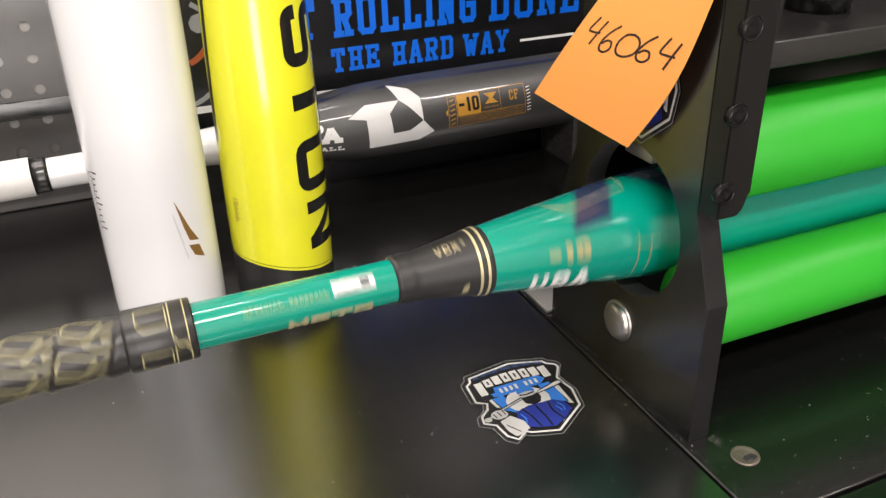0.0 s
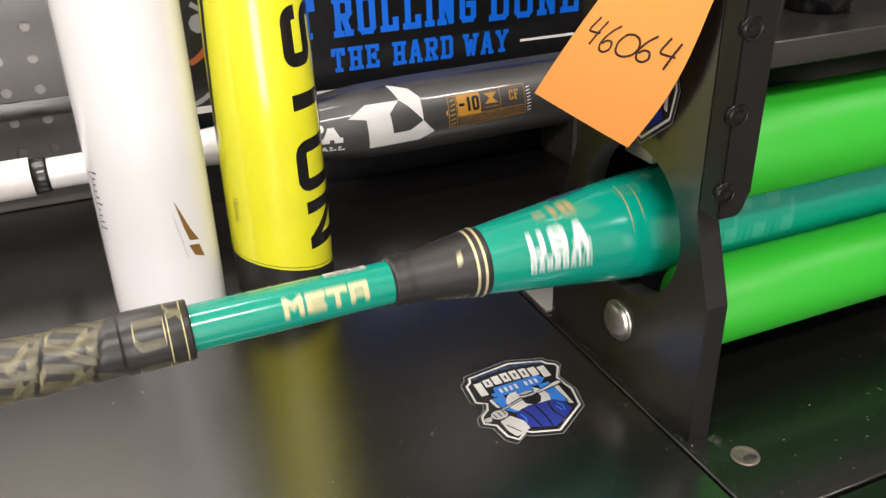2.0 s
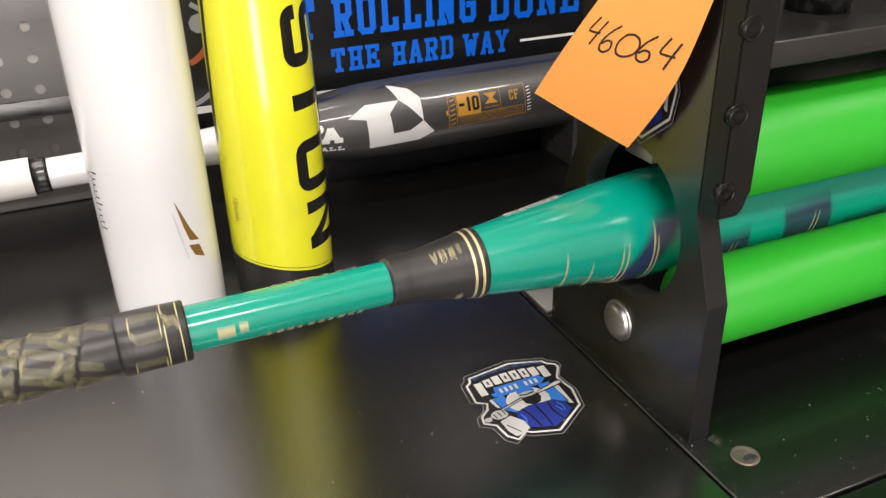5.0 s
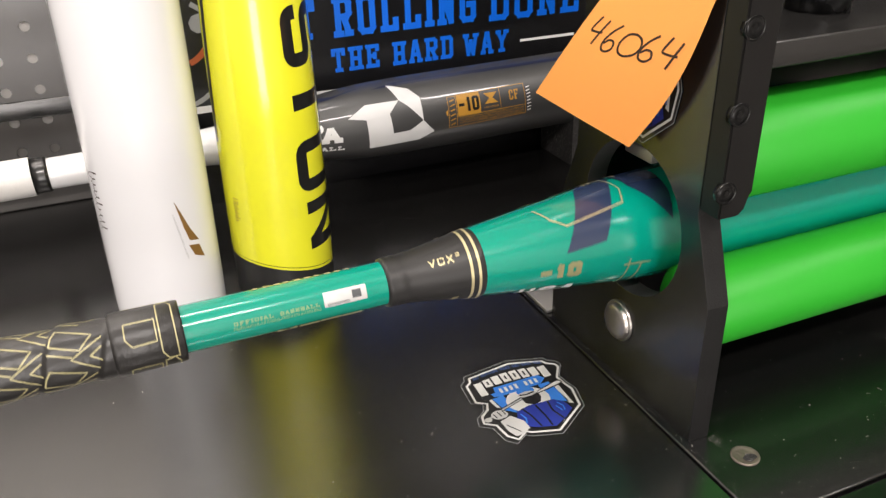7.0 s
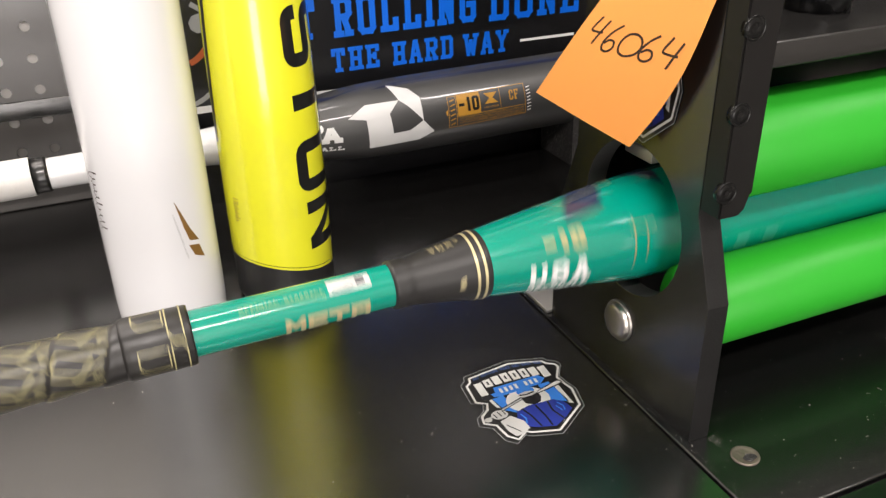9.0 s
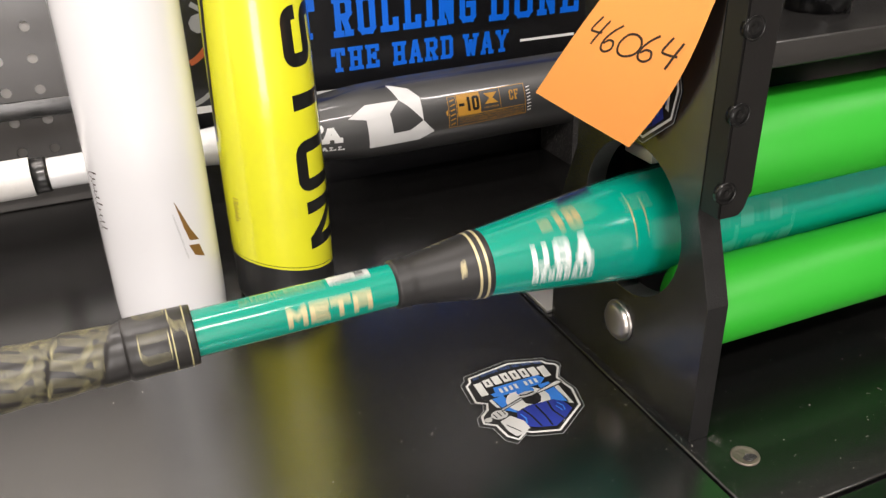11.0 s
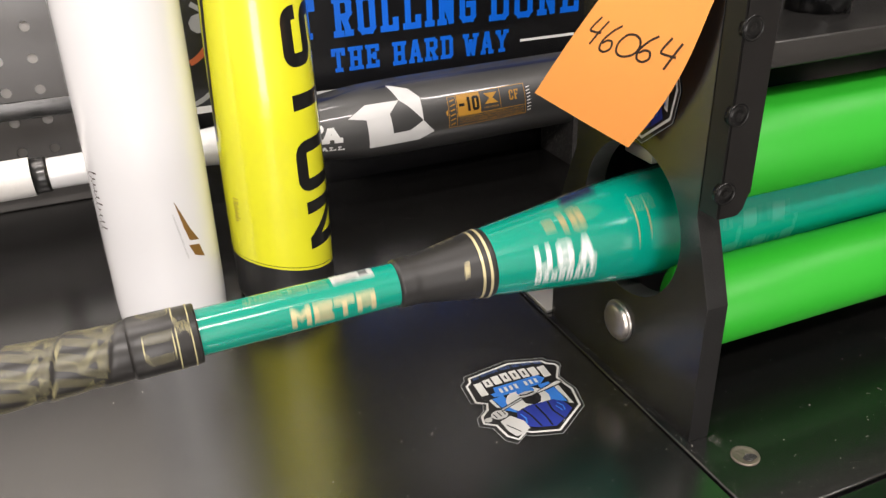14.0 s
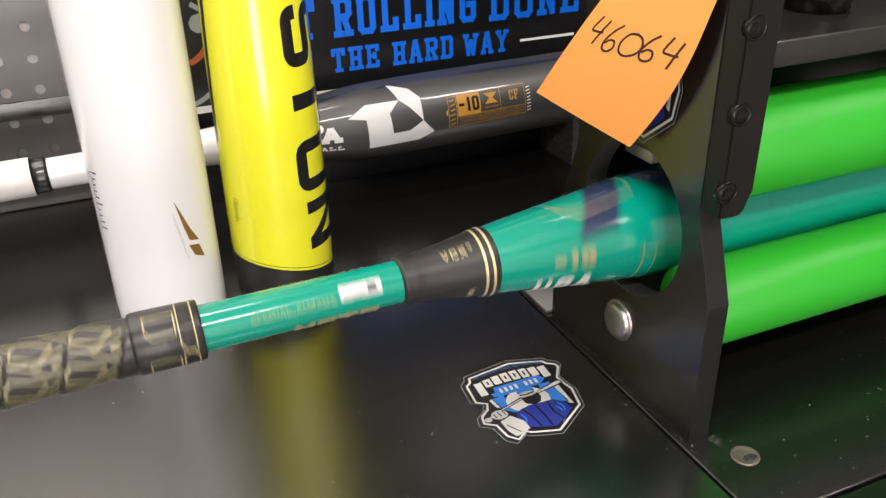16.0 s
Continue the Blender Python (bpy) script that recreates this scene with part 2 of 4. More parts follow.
# block letters on a grid 4 wide and 6 high, with slab feet
GLYPH = {
    "A": [[(0.5, 0), (1.7, 6), (2.3, 6), (3.5, 0)], [(1.1, 2), (2.9, 2)], [(0, 0), (1, 0)], [(3, 0), (4, 0)]],
    "B": [[(0.6, 0), (0.6, 6)], [(0, 6), (3, 6), (3.6, 5.4), (3.6, 3.6), (3, 3.1), (0.6, 3.1)], [(3, 3), (3.6, 2.4), (3.6, 0.6), (3, 0), (0, 0)]],
    "C": [[(3.6, 4.4), (3.6, 5.4), (3, 6), (1, 6), (0.4, 5.4), (0.4, 0.6), (1, 0), (3, 0), (3.6, 0.6), (3.6, 1.6)]],
    "D": [[(0.7, 0), (0.7, 6)], [(0, 6), (3, 6), (3.6, 5.4), (3.6, 0.6), (3, 0), (0, 0)]],
    "E": [[(0.7, 0), (0.7, 6)], [(3.6, 4.9), (3.6, 6), (0, 6)], [(0.7, 3.1), (2.6, 3.1)], [(2.6, 2.5), (2.6, 3.7)], [(3.6, 1.1), (3.6, 0), (0, 0)]],
    "F": [[(0.7, 0), (0.7, 6)], [(3.6, 4.9), (3.6, 6), (0, 6)], [(0.7, 3.1), (2.6, 3.1)], [(0, 0), (1.4, 0)]],
    "G": [[(3.6, 4.5), (3.6, 5.4), (3, 6), (1, 6), (0.4, 5.4), (0.4, 0.6), (1, 0), (3, 0), (3.6, 0.6), (3.6, 2.8), (2.2, 2.8)]],
    "H": [[(0.7, 0), (0.7, 6)], [(3.3, 0), (3.3, 6)], [(0.7, 3), (3.3, 3)], [(0, 0), (1.4, 0)], [(2.6, 0), (4, 0)], [(0, 6), (1.4, 6)], [(2.6, 6), (4, 6)]],
    "I": [[(2, 0), (2, 6)], [(1.2, 0), (2.8, 0)], [(1.2, 6), (2.8, 6)]],
    "L": [[(0.8, 0), (0.8, 6)], [(0, 6), (1.6, 6)], [(0, 0), (3.6, 0), (3.6, 1.5)]],
    "N": [[(0.7, 0), (0.7, 6), (3.3, 0), (3.3, 6)], [(0, 0), (1.4, 0)], [(2.6, 6), (4, 6)]],
    "O": [[(1, 0), (0.4, 0.6), (0.4, 5.4), (1, 6), (3, 6), (3.6, 5.4), (3.6, 0.6), (3, 0), (1, 0)]],
    "R": [[(0.7, 0), (0.7, 6)], [(0, 6), (3, 6), (3.6, 5.4), (3.6, 3.6), (3, 3), (0.7, 3)], [(2.2, 3), (3.4, 0)], [(0, 0), (1.4, 0)], [(2.9, 0), (4, 0)]],
    "S": [[(3.6, 4.6), (3.6, 5.4), (3, 6), (1, 6), (0.4, 5.4), (0.4, 3.7), (1, 3.1), (3, 2.9), (3.6, 2.3), (3.6, 0.6), (3, 0), (1, 0), (0.4, 0.6), (0.4, 1.4)]],
    "T": [[(2, 0), (2, 6)], [(0.3, 4.8), (0.3, 6), (3.7, 6), (3.7, 4.8)], [(1.2, 0), (2.8, 0)]],
    "U": [[(0.5, 6), (0.5, 0.6), (1.1, 0), (2.9, 0), (3.5, 0.6), (3.5, 6)]],
    "V": [[(0.4, 6), (2, 0), (3.6, 6)]],
    "W": [[(0.3, 6), (1.2, 0), (2, 4.2), (2.8, 0), (3.7, 6)], [(-0.2, 6), (0.9, 6)], [(3.1, 6), (4.2, 6)]],
    "X": [[(0.4, 0), (3.6, 6)], [(0.4, 6), (3.6, 0)]],
    "Y": [[(0.4, 6), (2, 3), (3.6, 6)], [(2, 3), (2, 0)], [(-0.1, 6), (1, 6)], [(3, 6), (4.1, 6)], [(1.2, 0), (2.8, 0)]],
    "-": [[(0.6, 3), (3, 3)]],
    "0": [[(1, 0), (0.4, 0.6), (0.4, 5.4), (1, 6), (3, 6), (3.6, 5.4), (3.6, 0.6), (3, 0), (1, 0)]],
    "1": [[(1, 5), (2, 6), (2, 0)]],
    "2": [[(0.4, 5), (0.4, 5.4), (1, 6), (3, 6), (3.6, 5.4), (3.6, 4), (0.4, 0), (3.6, 0)]],
}


def letters(bm, text, place, u0, v0, u1, high, weight, lift, turn=False, cells=2):
    """Block letters from u0 to u1 with feet on v0."""
    size = [0.55 if ch in "I1" else 1.12 if ch == "W" else 1.0 for ch in text]
    unit = (u1 - u0) / sum(size)
    half = weight / 2
    rise = half / radians(ROUND[place](u0)) if place in ROUND else half
    at = u0
    for ch, w in zip(text, size):
        step = unit * w
        lo, span = (1.2, 1.6) if ch == "I" else (0.0, 4.0)
        for j, line in enumerate(GLYPH.get(ch, [])):
            pts = [(at + step * 0.05 + half + (0.9 * step - weight) * (a - lo) / span, v0 + rise + (high - 2 * rise) * b / 6) for a, b in line]
            stroke(bm, pts, weight, place, lift + 0.00016 * (j % 4), cells, 0.42)
        at += step


def bars(bm, n, place, u0, u1, v0, high, weight, lift, seed=1):
    """Unreadable writing: a row of short bars."""
    rnd = random.Random(seed)
    step = (u1 - u0) / n
    for i in range(n):
        a = u0 + step * (i + 0.1)
        k = rnd.choice((0, 1, 2))
        stroke(bm, [(a, v0), (a, v0 + high)], weight, place, lift, 1)
        if k:
            stroke(bm, [(a, v0 + high * (k - 1)), (a + step * 0.6, v0 + high * (k - 1))], weight, place, lift + 0.00001, 1)
        stroke(bm, [(a + step * 0.6, v0), (a + step * 0.6, v0 + high * rnd.choice((0.5, 1)))], weight, place, lift + 0.00002, 1)


def wrap(rad):
    """Lays u (metres along X) and v (degrees round the axis, 0 towards -Y, 90 up) on a turned body."""
    def place(u, v, lift):
        r, a = rad(u) + lift, radians(v)
        return Vector((u, -r * math.cos(a), r * math.sin(a)))
    ROUND[place] = rad
    return place


# ---- room ----
def structure(name, bm, material, label):
    return tagged(part(name, bm, material, None, smooth=False), label, name.split("_")[0], kind="structure")


structure("floor", box(-3, 3.5, -2.0, 1.6, -0.95, -0.9, 0), M_FLOOR, "grey concrete workshop floor below the bench")
structure("ceiling", box(-3, 3.5, -2.0, 1.6, 1.7, 1.75, 0), M_CEIL, "white painted ceiling of the workshop")
structure("wall_back", box(-3, 3.5, 0.95, 1.0, -0.9, 1.7, 0), M_WALL, "white painted wall behind the pegboard")
structure("wall_left", box(-3.05, -3.0, -2.0, 1.6, -0.9, 1.7, 0), M_WALL, "white painted side wall of the workshop")
structure("wall_right", box(3.5, 3.55, -2.0, 1.6, -0.9, 1.7, 0), M_WALL, "white painted side wall of the workshop")
wf = bmesh.new()
box(-3, -0.72, -2.05, -2.0, -0.9, 1.7, 0, wf)
box(0.02, 3.5, -2.05, -2.0, -0.9, 1.7, 0, wf)
box(-0.72, 0.02, -2.05, -2.0, -0.9, -0.52, 0, wf)
box(-0.72, 0.02, -2.05, -2.0, 0.62, 1.7, 0, wf)
structure("wall_front", wf, M_WALL, "white painted wall with a window opening")


for x, y, z, half in ((-0.4, 0.45, 1.645, 0.62), (-0.3, -1.1, 1.645, 0.62), (1.0, -0.45, 1.645, 0.245)):
    lamp_body = thing("ceiling_light", pose(x, y, z), "white strip light housing fixed to the ceiling", "ceiling light", group="ceiling lights")
    part("housing", box(-half, half, -0.08, 0.08, 0.012, 0.055, 0.004), M_CEIL, lamp_body)
    for side in (-1, 1):
        part("end_cap", box(side * half - 0.012, side * half + 0.012, -0.082, 0.082, -0.008, 0.052, 0.003), M_CEIL, lamp_body)
# unseen housing and arm, added to carry the bench fill
strip_body = thing("fill_light_body", pose(-0.55, 0.82, 0.785), "unseen white strip housing, added to go with the bench fill light", "strip light")
part("housing", box(-0.57, 0.57, -0.06, 0.06, 0.008, 0.04, 0.004), M_CEIL, strip_body)
part("wall_arm", box(-0.02, 0.02, 0.05, 0.129, 0.01, 0.036, 0.003), M_CEIL, strip_body)

# ---- bench, pegboard, sign ----
bench = thing("workbench", pose(0, 0, 0), "black laminate workbench top with dust and scuffs", "workbench", "structure")
bm = bmesh.new()
corner = [(-1.2, 0.12), (0.2415, 0.12), (0.2415, 0.475), (1.6, 0.475), (1.6, 0.93), (-1.2, 0.93)]
top = [bm.verts.new((x, y, 0)) for x, y in corner]
low = [bm.verts.new((x, y, -0.03)) for x, y in corner]
bm.faces.new(top)
bm.faces.new(low[::-1])
for k in range(6):
    bm.faces.new((top[k], low[k], low[(k + 1) % 6], top[(k + 1) % 6]))
part("bench_top", bm, M_BENCH, bench, smooth=False)
part("bench_apron", box(-1.2, 1.6, 0.2, 0.93, -0.1, -0.032, 0.001), M_PLASTIC, bench)

peg = thing("pegboard", pose(0, 0, 0), "dark grey metal pegboard with round holes", "pegboard", "structure")
bm = bmesh.new()
PX, PZ, PITCH = -0.0471, 0.0612, 0.0254
holes = [(PX + PITCH * i, PZ + PITCH * j) for i in range(-9, 6) for j in range(0, 6)]
NS = 12
xs = [PX + PITCH * (i - 0.5) for i in range(-9, 7)]
zs = [PZ + PITCH * (j - 0.5) for j in range(0, 7)]
for i in range(len(xs) - 1):
    for j in range(len(zs) - 1):
        cx, cz = (xs[i] + xs[i + 1]) / 2, (zs[j] + zs[j + 1]) / 2
        ring, back, outer = [], [], []
        for k in range(NS):
            a = 2 * math.pi * (k + 0.5) / NS
            c, s = math.cos(a), math.sin(a)
            q = PITCH / 2 / max(abs(c), abs(s))
            outer.append(bm.verts.new((cx + c * q, 0.735, cz + s * q)))
            ring.append(bm.verts.new((cx + c * 0.0042, 0.735, cz + s * 0.0042)))
            back.append(bm.verts.new((cx + c * 0.0042, 0.7365, cz + s * 0.0042)))
        for k in range(NS):
            l = (k + 1) % NS
            bm.faces.new((outer[k], outer[l], ring[l], ring[k]))
            bm.faces.new((ring[k], ring[l], back[l], back[k]))
part("panel", bm, M_PEG, peg, smooth=False)
# thin dark strip between two rows of holes
part("dark_strip", box(xs[0], 0.1055, 0.7325, 0.7348, 0.0895, 0.1045, 0.0008), M_PLASTIC, peg, "dark strip across the pegboard")
# added strip under the pegboard, mirrored as a lighter zone on the bench
part("kick_strip", box(-1.2, 0.60, 0.763, 0.78, 0.0002, 0.07, 0.002), M_KICK, peg, "dull grey strip added at the back of the bench to lighten its reflection")
part("bottom_flange", box(xs[0], 0.12, 0.733, 0.745, 0.0445, 0.0508, 0.001), M_PEG, peg)
# added out of view; its black keeps the right of the bench dark
part("side_panel", box(0.1055, 2.2, 0.735, 0.737, 0.0508, 0.75, 0), M_SIGN, peg, "unseen black panel, added to darken what the bench reflects")
part("side_panel", box(-1.2, xs[0], 0.735, 0.737, 0.0508, zs[-1], 0), M_PEG, peg)
part("backing", box(-1.2, 1.2, 0.7372, 0.742, 0.03, 0.19, 0), M_PEGHOLE, peg, "grey backing sheet seen through the holes")

YS = 0.70
sign = thing("advertising_sign", pose(0, YS, 0), "black sign board with blue block lettering, standing behind the bats", "sign")
part("board", box(0.035, 0.452, 0, 0.004, 0.0, 0.60, 0.0008), M_SIGN, sign)
flat = lambda u, v, lift: Vector((u, -lift, v))
bm = bmesh.new()
letters(bm, "BAT", flat, 0.118, 0.1345, 0.181, 0.0345, 0.0056, 0.0003)
letters(bm, "ROLLING", flat, 0.1925, 0.1338, 0.3335, 0.0345, 0.0056, 0.0003)
letters(bm, "DONE", flat, 0.3425, 0.1322, 0.4445, 0.0345, 0.0056, 0.0003)
part("lettering", bm, M_BLUE, sign, "blue slab-serif words", smooth=False)
bm = bmesh.new()
letters(bm, "THE", flat, 0.1885, 0.1033, 0.2365, 0.0212, 0.0037, 0.0003)
letters(bm, "HARD", flat, 0.2460, 0.1027, 0.3090, 0.0212, 0.0037, 0.0003)
letters(bm, "WAY", flat, 0.3165, 0.1020, 0.3660, 0.0212, 0.0037, 0.0003)
part("lettering", bm, M_BLUE, sign, "blue slab-serif words", smooth=False)
bm = bmesh.new()
stroke(bm, [(0.379, 0.1107), (0.436, 0.1107)], 0.0026, flat, 0.0003)
part("rule_line", bm, M_WHITE, sign, "white rule", smooth=False)
bm = bmesh.new()
stroke(bm, [(0.04, 0.087), (0.447, 0.083)], 0.006, flat, 0.0003)
part("border", bm, M_WHITE, sign, "white border stripe", smooth=False)
# an emblem of plain curved shapes
bm = bmesh.new()
arc = lambda cx, cz, r, a0, a1, n=14: [(cx + r * math.cos(radians(a0 + (a1 - a0) * i / n)), cz + r * math.sin(radians(a0 + (a1 - a0) * i / n))) for i in range(n + 1)]
ribbon(bm, arc(0.055, 0.135, 0.045, -80, 60), 0.004, flat, 0.0003)
part("emblem", bm, M_GREY, sign, "pale curved emblem line", smooth=False)
bm = bmesh.new()
patch(bm, arc(0.082, 0.158, 0.008, 0, 340, 8), flat, 0.0004)
part("emblem", bm, M_GREY, sign, "pale curved emblem shapes", smooth=False)
bm = bmesh.new()
ribbon(bm, arc(0.06, 0.155, 0.03, -70, 0), 0.005, flat, 0.0005)
part("emblem", bm, M_ORANGEP, sign, "rust-coloured emblem stripe", smooth=False)


# ---- standing bats ----
def standing(name, m, label, keys, length, body, cap_from, cap, segs=72):
    ob = thing(name, m, label, "baseball bat", group="standing bats")
    part("barrel", lathe(smooth_profile(keys, 0.30, cap_from, 90), segs), body, ob)
    end = keys[-1][1]
    part("end_cap", lathe(smooth_profile(keys, cap_from, length - 0.006, 12) + [(length - 0.003, end * 0.96), (length, end * 0.85), (length, 0)], segs), cap, ob)
    part("handle", lathe(smooth_profile(keys, 0.03, 0.30, 40), 40), body, ob)
    part("knob", lathe([(0, 0), (0, 0.018), (0.004, 0.023), (0.012, 0.024), (0.02, 0.018), (0.03, keys[0][1])], 40), cap, ob)
    return ob


def radius(keys):
    table = smooth_profile(keys, keys[0][0], keys[-1][0], 300)
    tx, tr = [p[0] for p in table], [p[1] for p in table]
    return lambda u: float(np.interp(u, tx, tr))


LW = 0.80
KW = [(0.03, 0.0115), (0.25, 0.0125), (0.35, 0.018), (0.50, 0.031), (0.56, 0.0353), (LW - 0.02, 0.0353), (LW, 0.0346)]
white = standing("white_bat", pose(0.0202, 0.520, LW, 0, 90 + 0.35, 0), "glossy white baseball bat standing on its barrel end", KW, LW, M_WBAT, LW - 0.008, M_WBAT)
pl = wrap(radius(KW))
bm = bmesh.new()
x0 = LW - 0.0690
patch(bm, [(x0 - 0.027, 16), (x0 - 0.026, 17), (x0 - 0.006, 29), (x0 - 0.008, 22)], pl, 0.0002, 4)
patch(bm, [(x0 - 0.008, 22), (x0 - 0.006, 29), (x0 + 0.003, 37), (x0 + 0.001, 26)], pl, 0.0002, 4)
patch(bm, [(x0 + 0.004, 24), (x0 + 0.006, 36), (x0 + 0.016, 41), (x0 + 0.012, 29)], pl, 0.0002, 4)
part("stripe_print", bm, M_BRONZE, white, "bronze slanted stripes")
bm = bmesh.new()
bars(bm, 18, lambda u, v, lift: pl(u, v + 260 * (u - x0), lift), x0 - 0.019, x0 + 0.013, 17, 1.8, 0.00032, 0.0002, 3)
part("small_print", bm, M_GREY, white, "tiny grey print")
bm = bmesh.new()
rnd = random.Random(5)
pts = []
for i in range(120):
    g = i * 0.52
    tall = 1.9 if i < 12 else 0.75 + 0.35 * math.sin(i * 0.9) + (0.8 if 58 < i < 70 or i > 104 else 0)
    pts.append((LW - 0.117 + 0.04 * i / 119 + 0.0011 * math.cos(g), -66 + 4.6 * tall * math.sin(g)))
ribbon(bm, pts, 0.00055, pl, 0.0002, 0.0006)
part("script_print", bm, M_INK, white, "dark script flourish")

LY = 0.82
KY = [(0.03, 0.0115), (0.28, 0.013), (0.42, 0.02), (0.56, 0.0298), (0.66, 0.0335), (LY - 0.05, 0.0346), (LY, 0.0342)]
yellow = standing("yellow_bat", pose(0.0953, 0.525, LY, 0, 90, 0), "glossy yellow baseball bat with black lettering and a black end cap", KY, LY, M_YBAT, LY - 0.0295, M_CAP)
pl = wrap(radius(KY))
SLANT, SEAM = 0.0085, LY - 0.0295
for child in yellow.children:
    if child.name.startswith(("barrel", "end_cap")):
        for v in child.data.vertices:
            near = (v.co.x - SEAM + 0.06) / 0.06 if v.co.x <= SEAM + 1e-6 else (LY - 0.004 - v.co.x) / 0.0255
            v.co.x += SLANT * v.co.z / 0.0345 * max(0.0, min(1.0, near))


def rounded(pts, r, n=5):
    """The line through pts with its corners rounded by r."""
    out = [Vector(pts[0])]
    for p, q, t in zip(pts, pts[1:], pts[2:]):
        p, q, t = Vector(p), Vector(q), Vector(t)
        a, b = q + (p - q).normalized() * r, q + (t - q).normalized() * r
        out += [a.lerp(q, k / n).lerp(q.lerp(b, k / n), k / n) for k in range(n + 1)]
    return out + [Vector(pts[-1])]


def dense(pts, step=0.0015):
    out = []
    for p, q in zip(pts, pts[1:]):
        n = max(1, int((q - p).length / step))
        out += [p.lerp(q, k / n) for k in range(n)]
    return out + [pts[-1]]


def block_mark(kind, s0, s1, a0, a1, w):
    """A heavy block mark on the barrel: bars, a ring, a fold or a zigzag."""
    bm = bmesh.new()
    deg = radians(0.0345)
    b0, b1 = a0 * deg, a1 * deg
    place = lambda u, v, lift: pl(u, v / deg, lift)
    if kind == "ring":
        half = (b0 + b1) / 2
        path = [(s0, half), (s0, b0), (s1, b0), (s1, b1), (s0, b1), (s0, half)]
        ribbon(bm, dense(rounded(path, 0.006)), w, place, 0.0002, 1.0, 6)
    elif kind == "fold":
        mid = (b0 + b1) / 2
        path = [(s0, b0 + 0.008), (s0, b0), (s1, b0), (s1, mid), (s0, mid), (s0, b1), (s1, b1)]
        ribbon(bm, dense(rounded(path, 0.006)), w, place, 0.0002, 1.0, 6)
    elif kind == "crossbar":
        ribbon(bm, dense([Vector((s0, (b0 + b1) / 2)), Vector((s1, (b0 + b1) / 2))]), b1 - b0, place, 0.00028, 1.0, 4)
    elif kind == "bar":
        ribbon(bm, dense([Vector(((s0 + s1) / 2, b0)), Vector(((s0 + s1) / 2, b1))]), w, place, 0.0002, 1.0, 2)
    else:
        d = w / 2
        for k, (p, q) in enumerate((((s0, b0), (s0, b1)), ((s0, b1), (s1, b0)), ((s1, b0), (s1, b1)))):
            patch(bm, [(p[0] - d, p[1]), (p[0] + d, p[1]), (q[0] + d, q[1]), (q[0] - d, q[1])], place, 0.0002 + 0.00004 * k, 8)
    part("block_mark", bm, M_BLACK, yellow, "black geometric block mark")


zb = lambda z: LY - z
block_mark("zigzag", zb(0.0718), zb(0.0458), 23, 78, 0.0085)
block_mark("ring", zb(0.1142), zb(0.0876), 23, 78, 0.0085)
block_mark("bar", zb(0.1480), zb(0.1396), 20, 86, 0.0100)
block_mark("crossbar", zb(0.1600), zb(0.1240), 76, 88, 0.0085)
block_mark("fold", zb(0.1985), zb(0.1698), 23, 78, 0.0085)
block_mark("bar", zb(0.2288), zb(0.2205), 20, 86, 0.0100)
bm = bmesh.new()
ribbon(bm, [(LY - 0.0317 + SLANT * 0.97 * math.sin(radians(a)), a) for a in range(-180, 181, 6)], 0.0004, pl, 0.0002, 0.0006)
part("pin_line", bm, M_BLACK, yellow, "thin dark pin line")
bm = bmesh.new()
stroke(bm, [(LY - 0.26, -70), (LY - 0.20, -76), (LY - 0.12, -84)], 0.004, pl, 0.0002, 4)
part("side_stripe", bm, M_BLACK, yellow, "black side stripe")
bm = bmesh.new()
bars(bm, 5, pl, LY - 0.082, LY - 0.065, -64, 7, 0.0006, 0.0002, 8)
part("small_print", bm, M_BRONZE, yellow, "tiny bronze print")

# film edges of both bats; their glint is painted as pale ribbons
bm = bmesh.new()
ribbon(bm, [(LY - 0.26 + 0.01 * k, 87 + 1.5 * math.sin(k * 1.3)) for k in range(24)], 0.0009, pl, 0.0006, 0.0006)
part("wrap_edge", bm, M_SILVER, yellow, "edge of the clear film, its glint painted as a pale line")
bm = bmesh.new()
ribbon(bm, [(LW - 0.26 + 0.01 * k, -84 + 2.5 * math.sin(k * 1.7)) for k in range(25)], 0.0008, wrap(radius(KW)), 0.0006, 0.0006)
part("wrap_edge", bm, M_GREY, white, "edge of the clear film, its glint painted as a pale line")

# ---- lying bat ----
lying = thing("lying_bat", pose(-0.32, 0.661, 0.062, 0, -0.7, 0), "black composite bat with white handle lying on foam blocks", "baseball bat")
part("grip", lathe(smooth_profile([(0.03, 0.0148), (0.2576, 0.0150)], 0.03, 0.2576, 20), 40), M_TAPE, lying, "white wrapped grip tape")
part("grip_ring", lathe([(0.2576, 0.012), (0.2576, 0.0139), (0.2630, 0.0136), (0.2665, 0.0138), (0.2692, 0.0134), (0.2692, 0.012)], 40), M_BLACK, lying, "glossy black tape ring")
KB2 = [(0.03, 0.0115), (0.28, 0.0122), (0.36, 0.0135), (0.40, 0.016), (0.47, 0.026), (0.53, 0.0325), (0.60, 0.0335), (0.80, 0.0335)]
part("handle", lathe(smooth_profile(KB2, 0.2692, 0.44, 30), 48), M_WBAT, lying, "white lacquered handle")
part("barrel", lathe(smooth_profile(KB2, 0.44, 0.755, 60) + [(0.765, 0.031), (0.768, 0.02), (0.768, 0)], 72), M_BBAT, lying, "black lacquered barrel")
part("knob", lathe([(0, 0), (0, 0.018), (0.004, 0.023), (0.012, 0.024), (0.02, 0.018), (0.03, 0.0145)], 40), M_TAPE, lying)
pl = wrap(radius(KB2))
bm = bmesh.new()
U = lambda x: x + 0.305
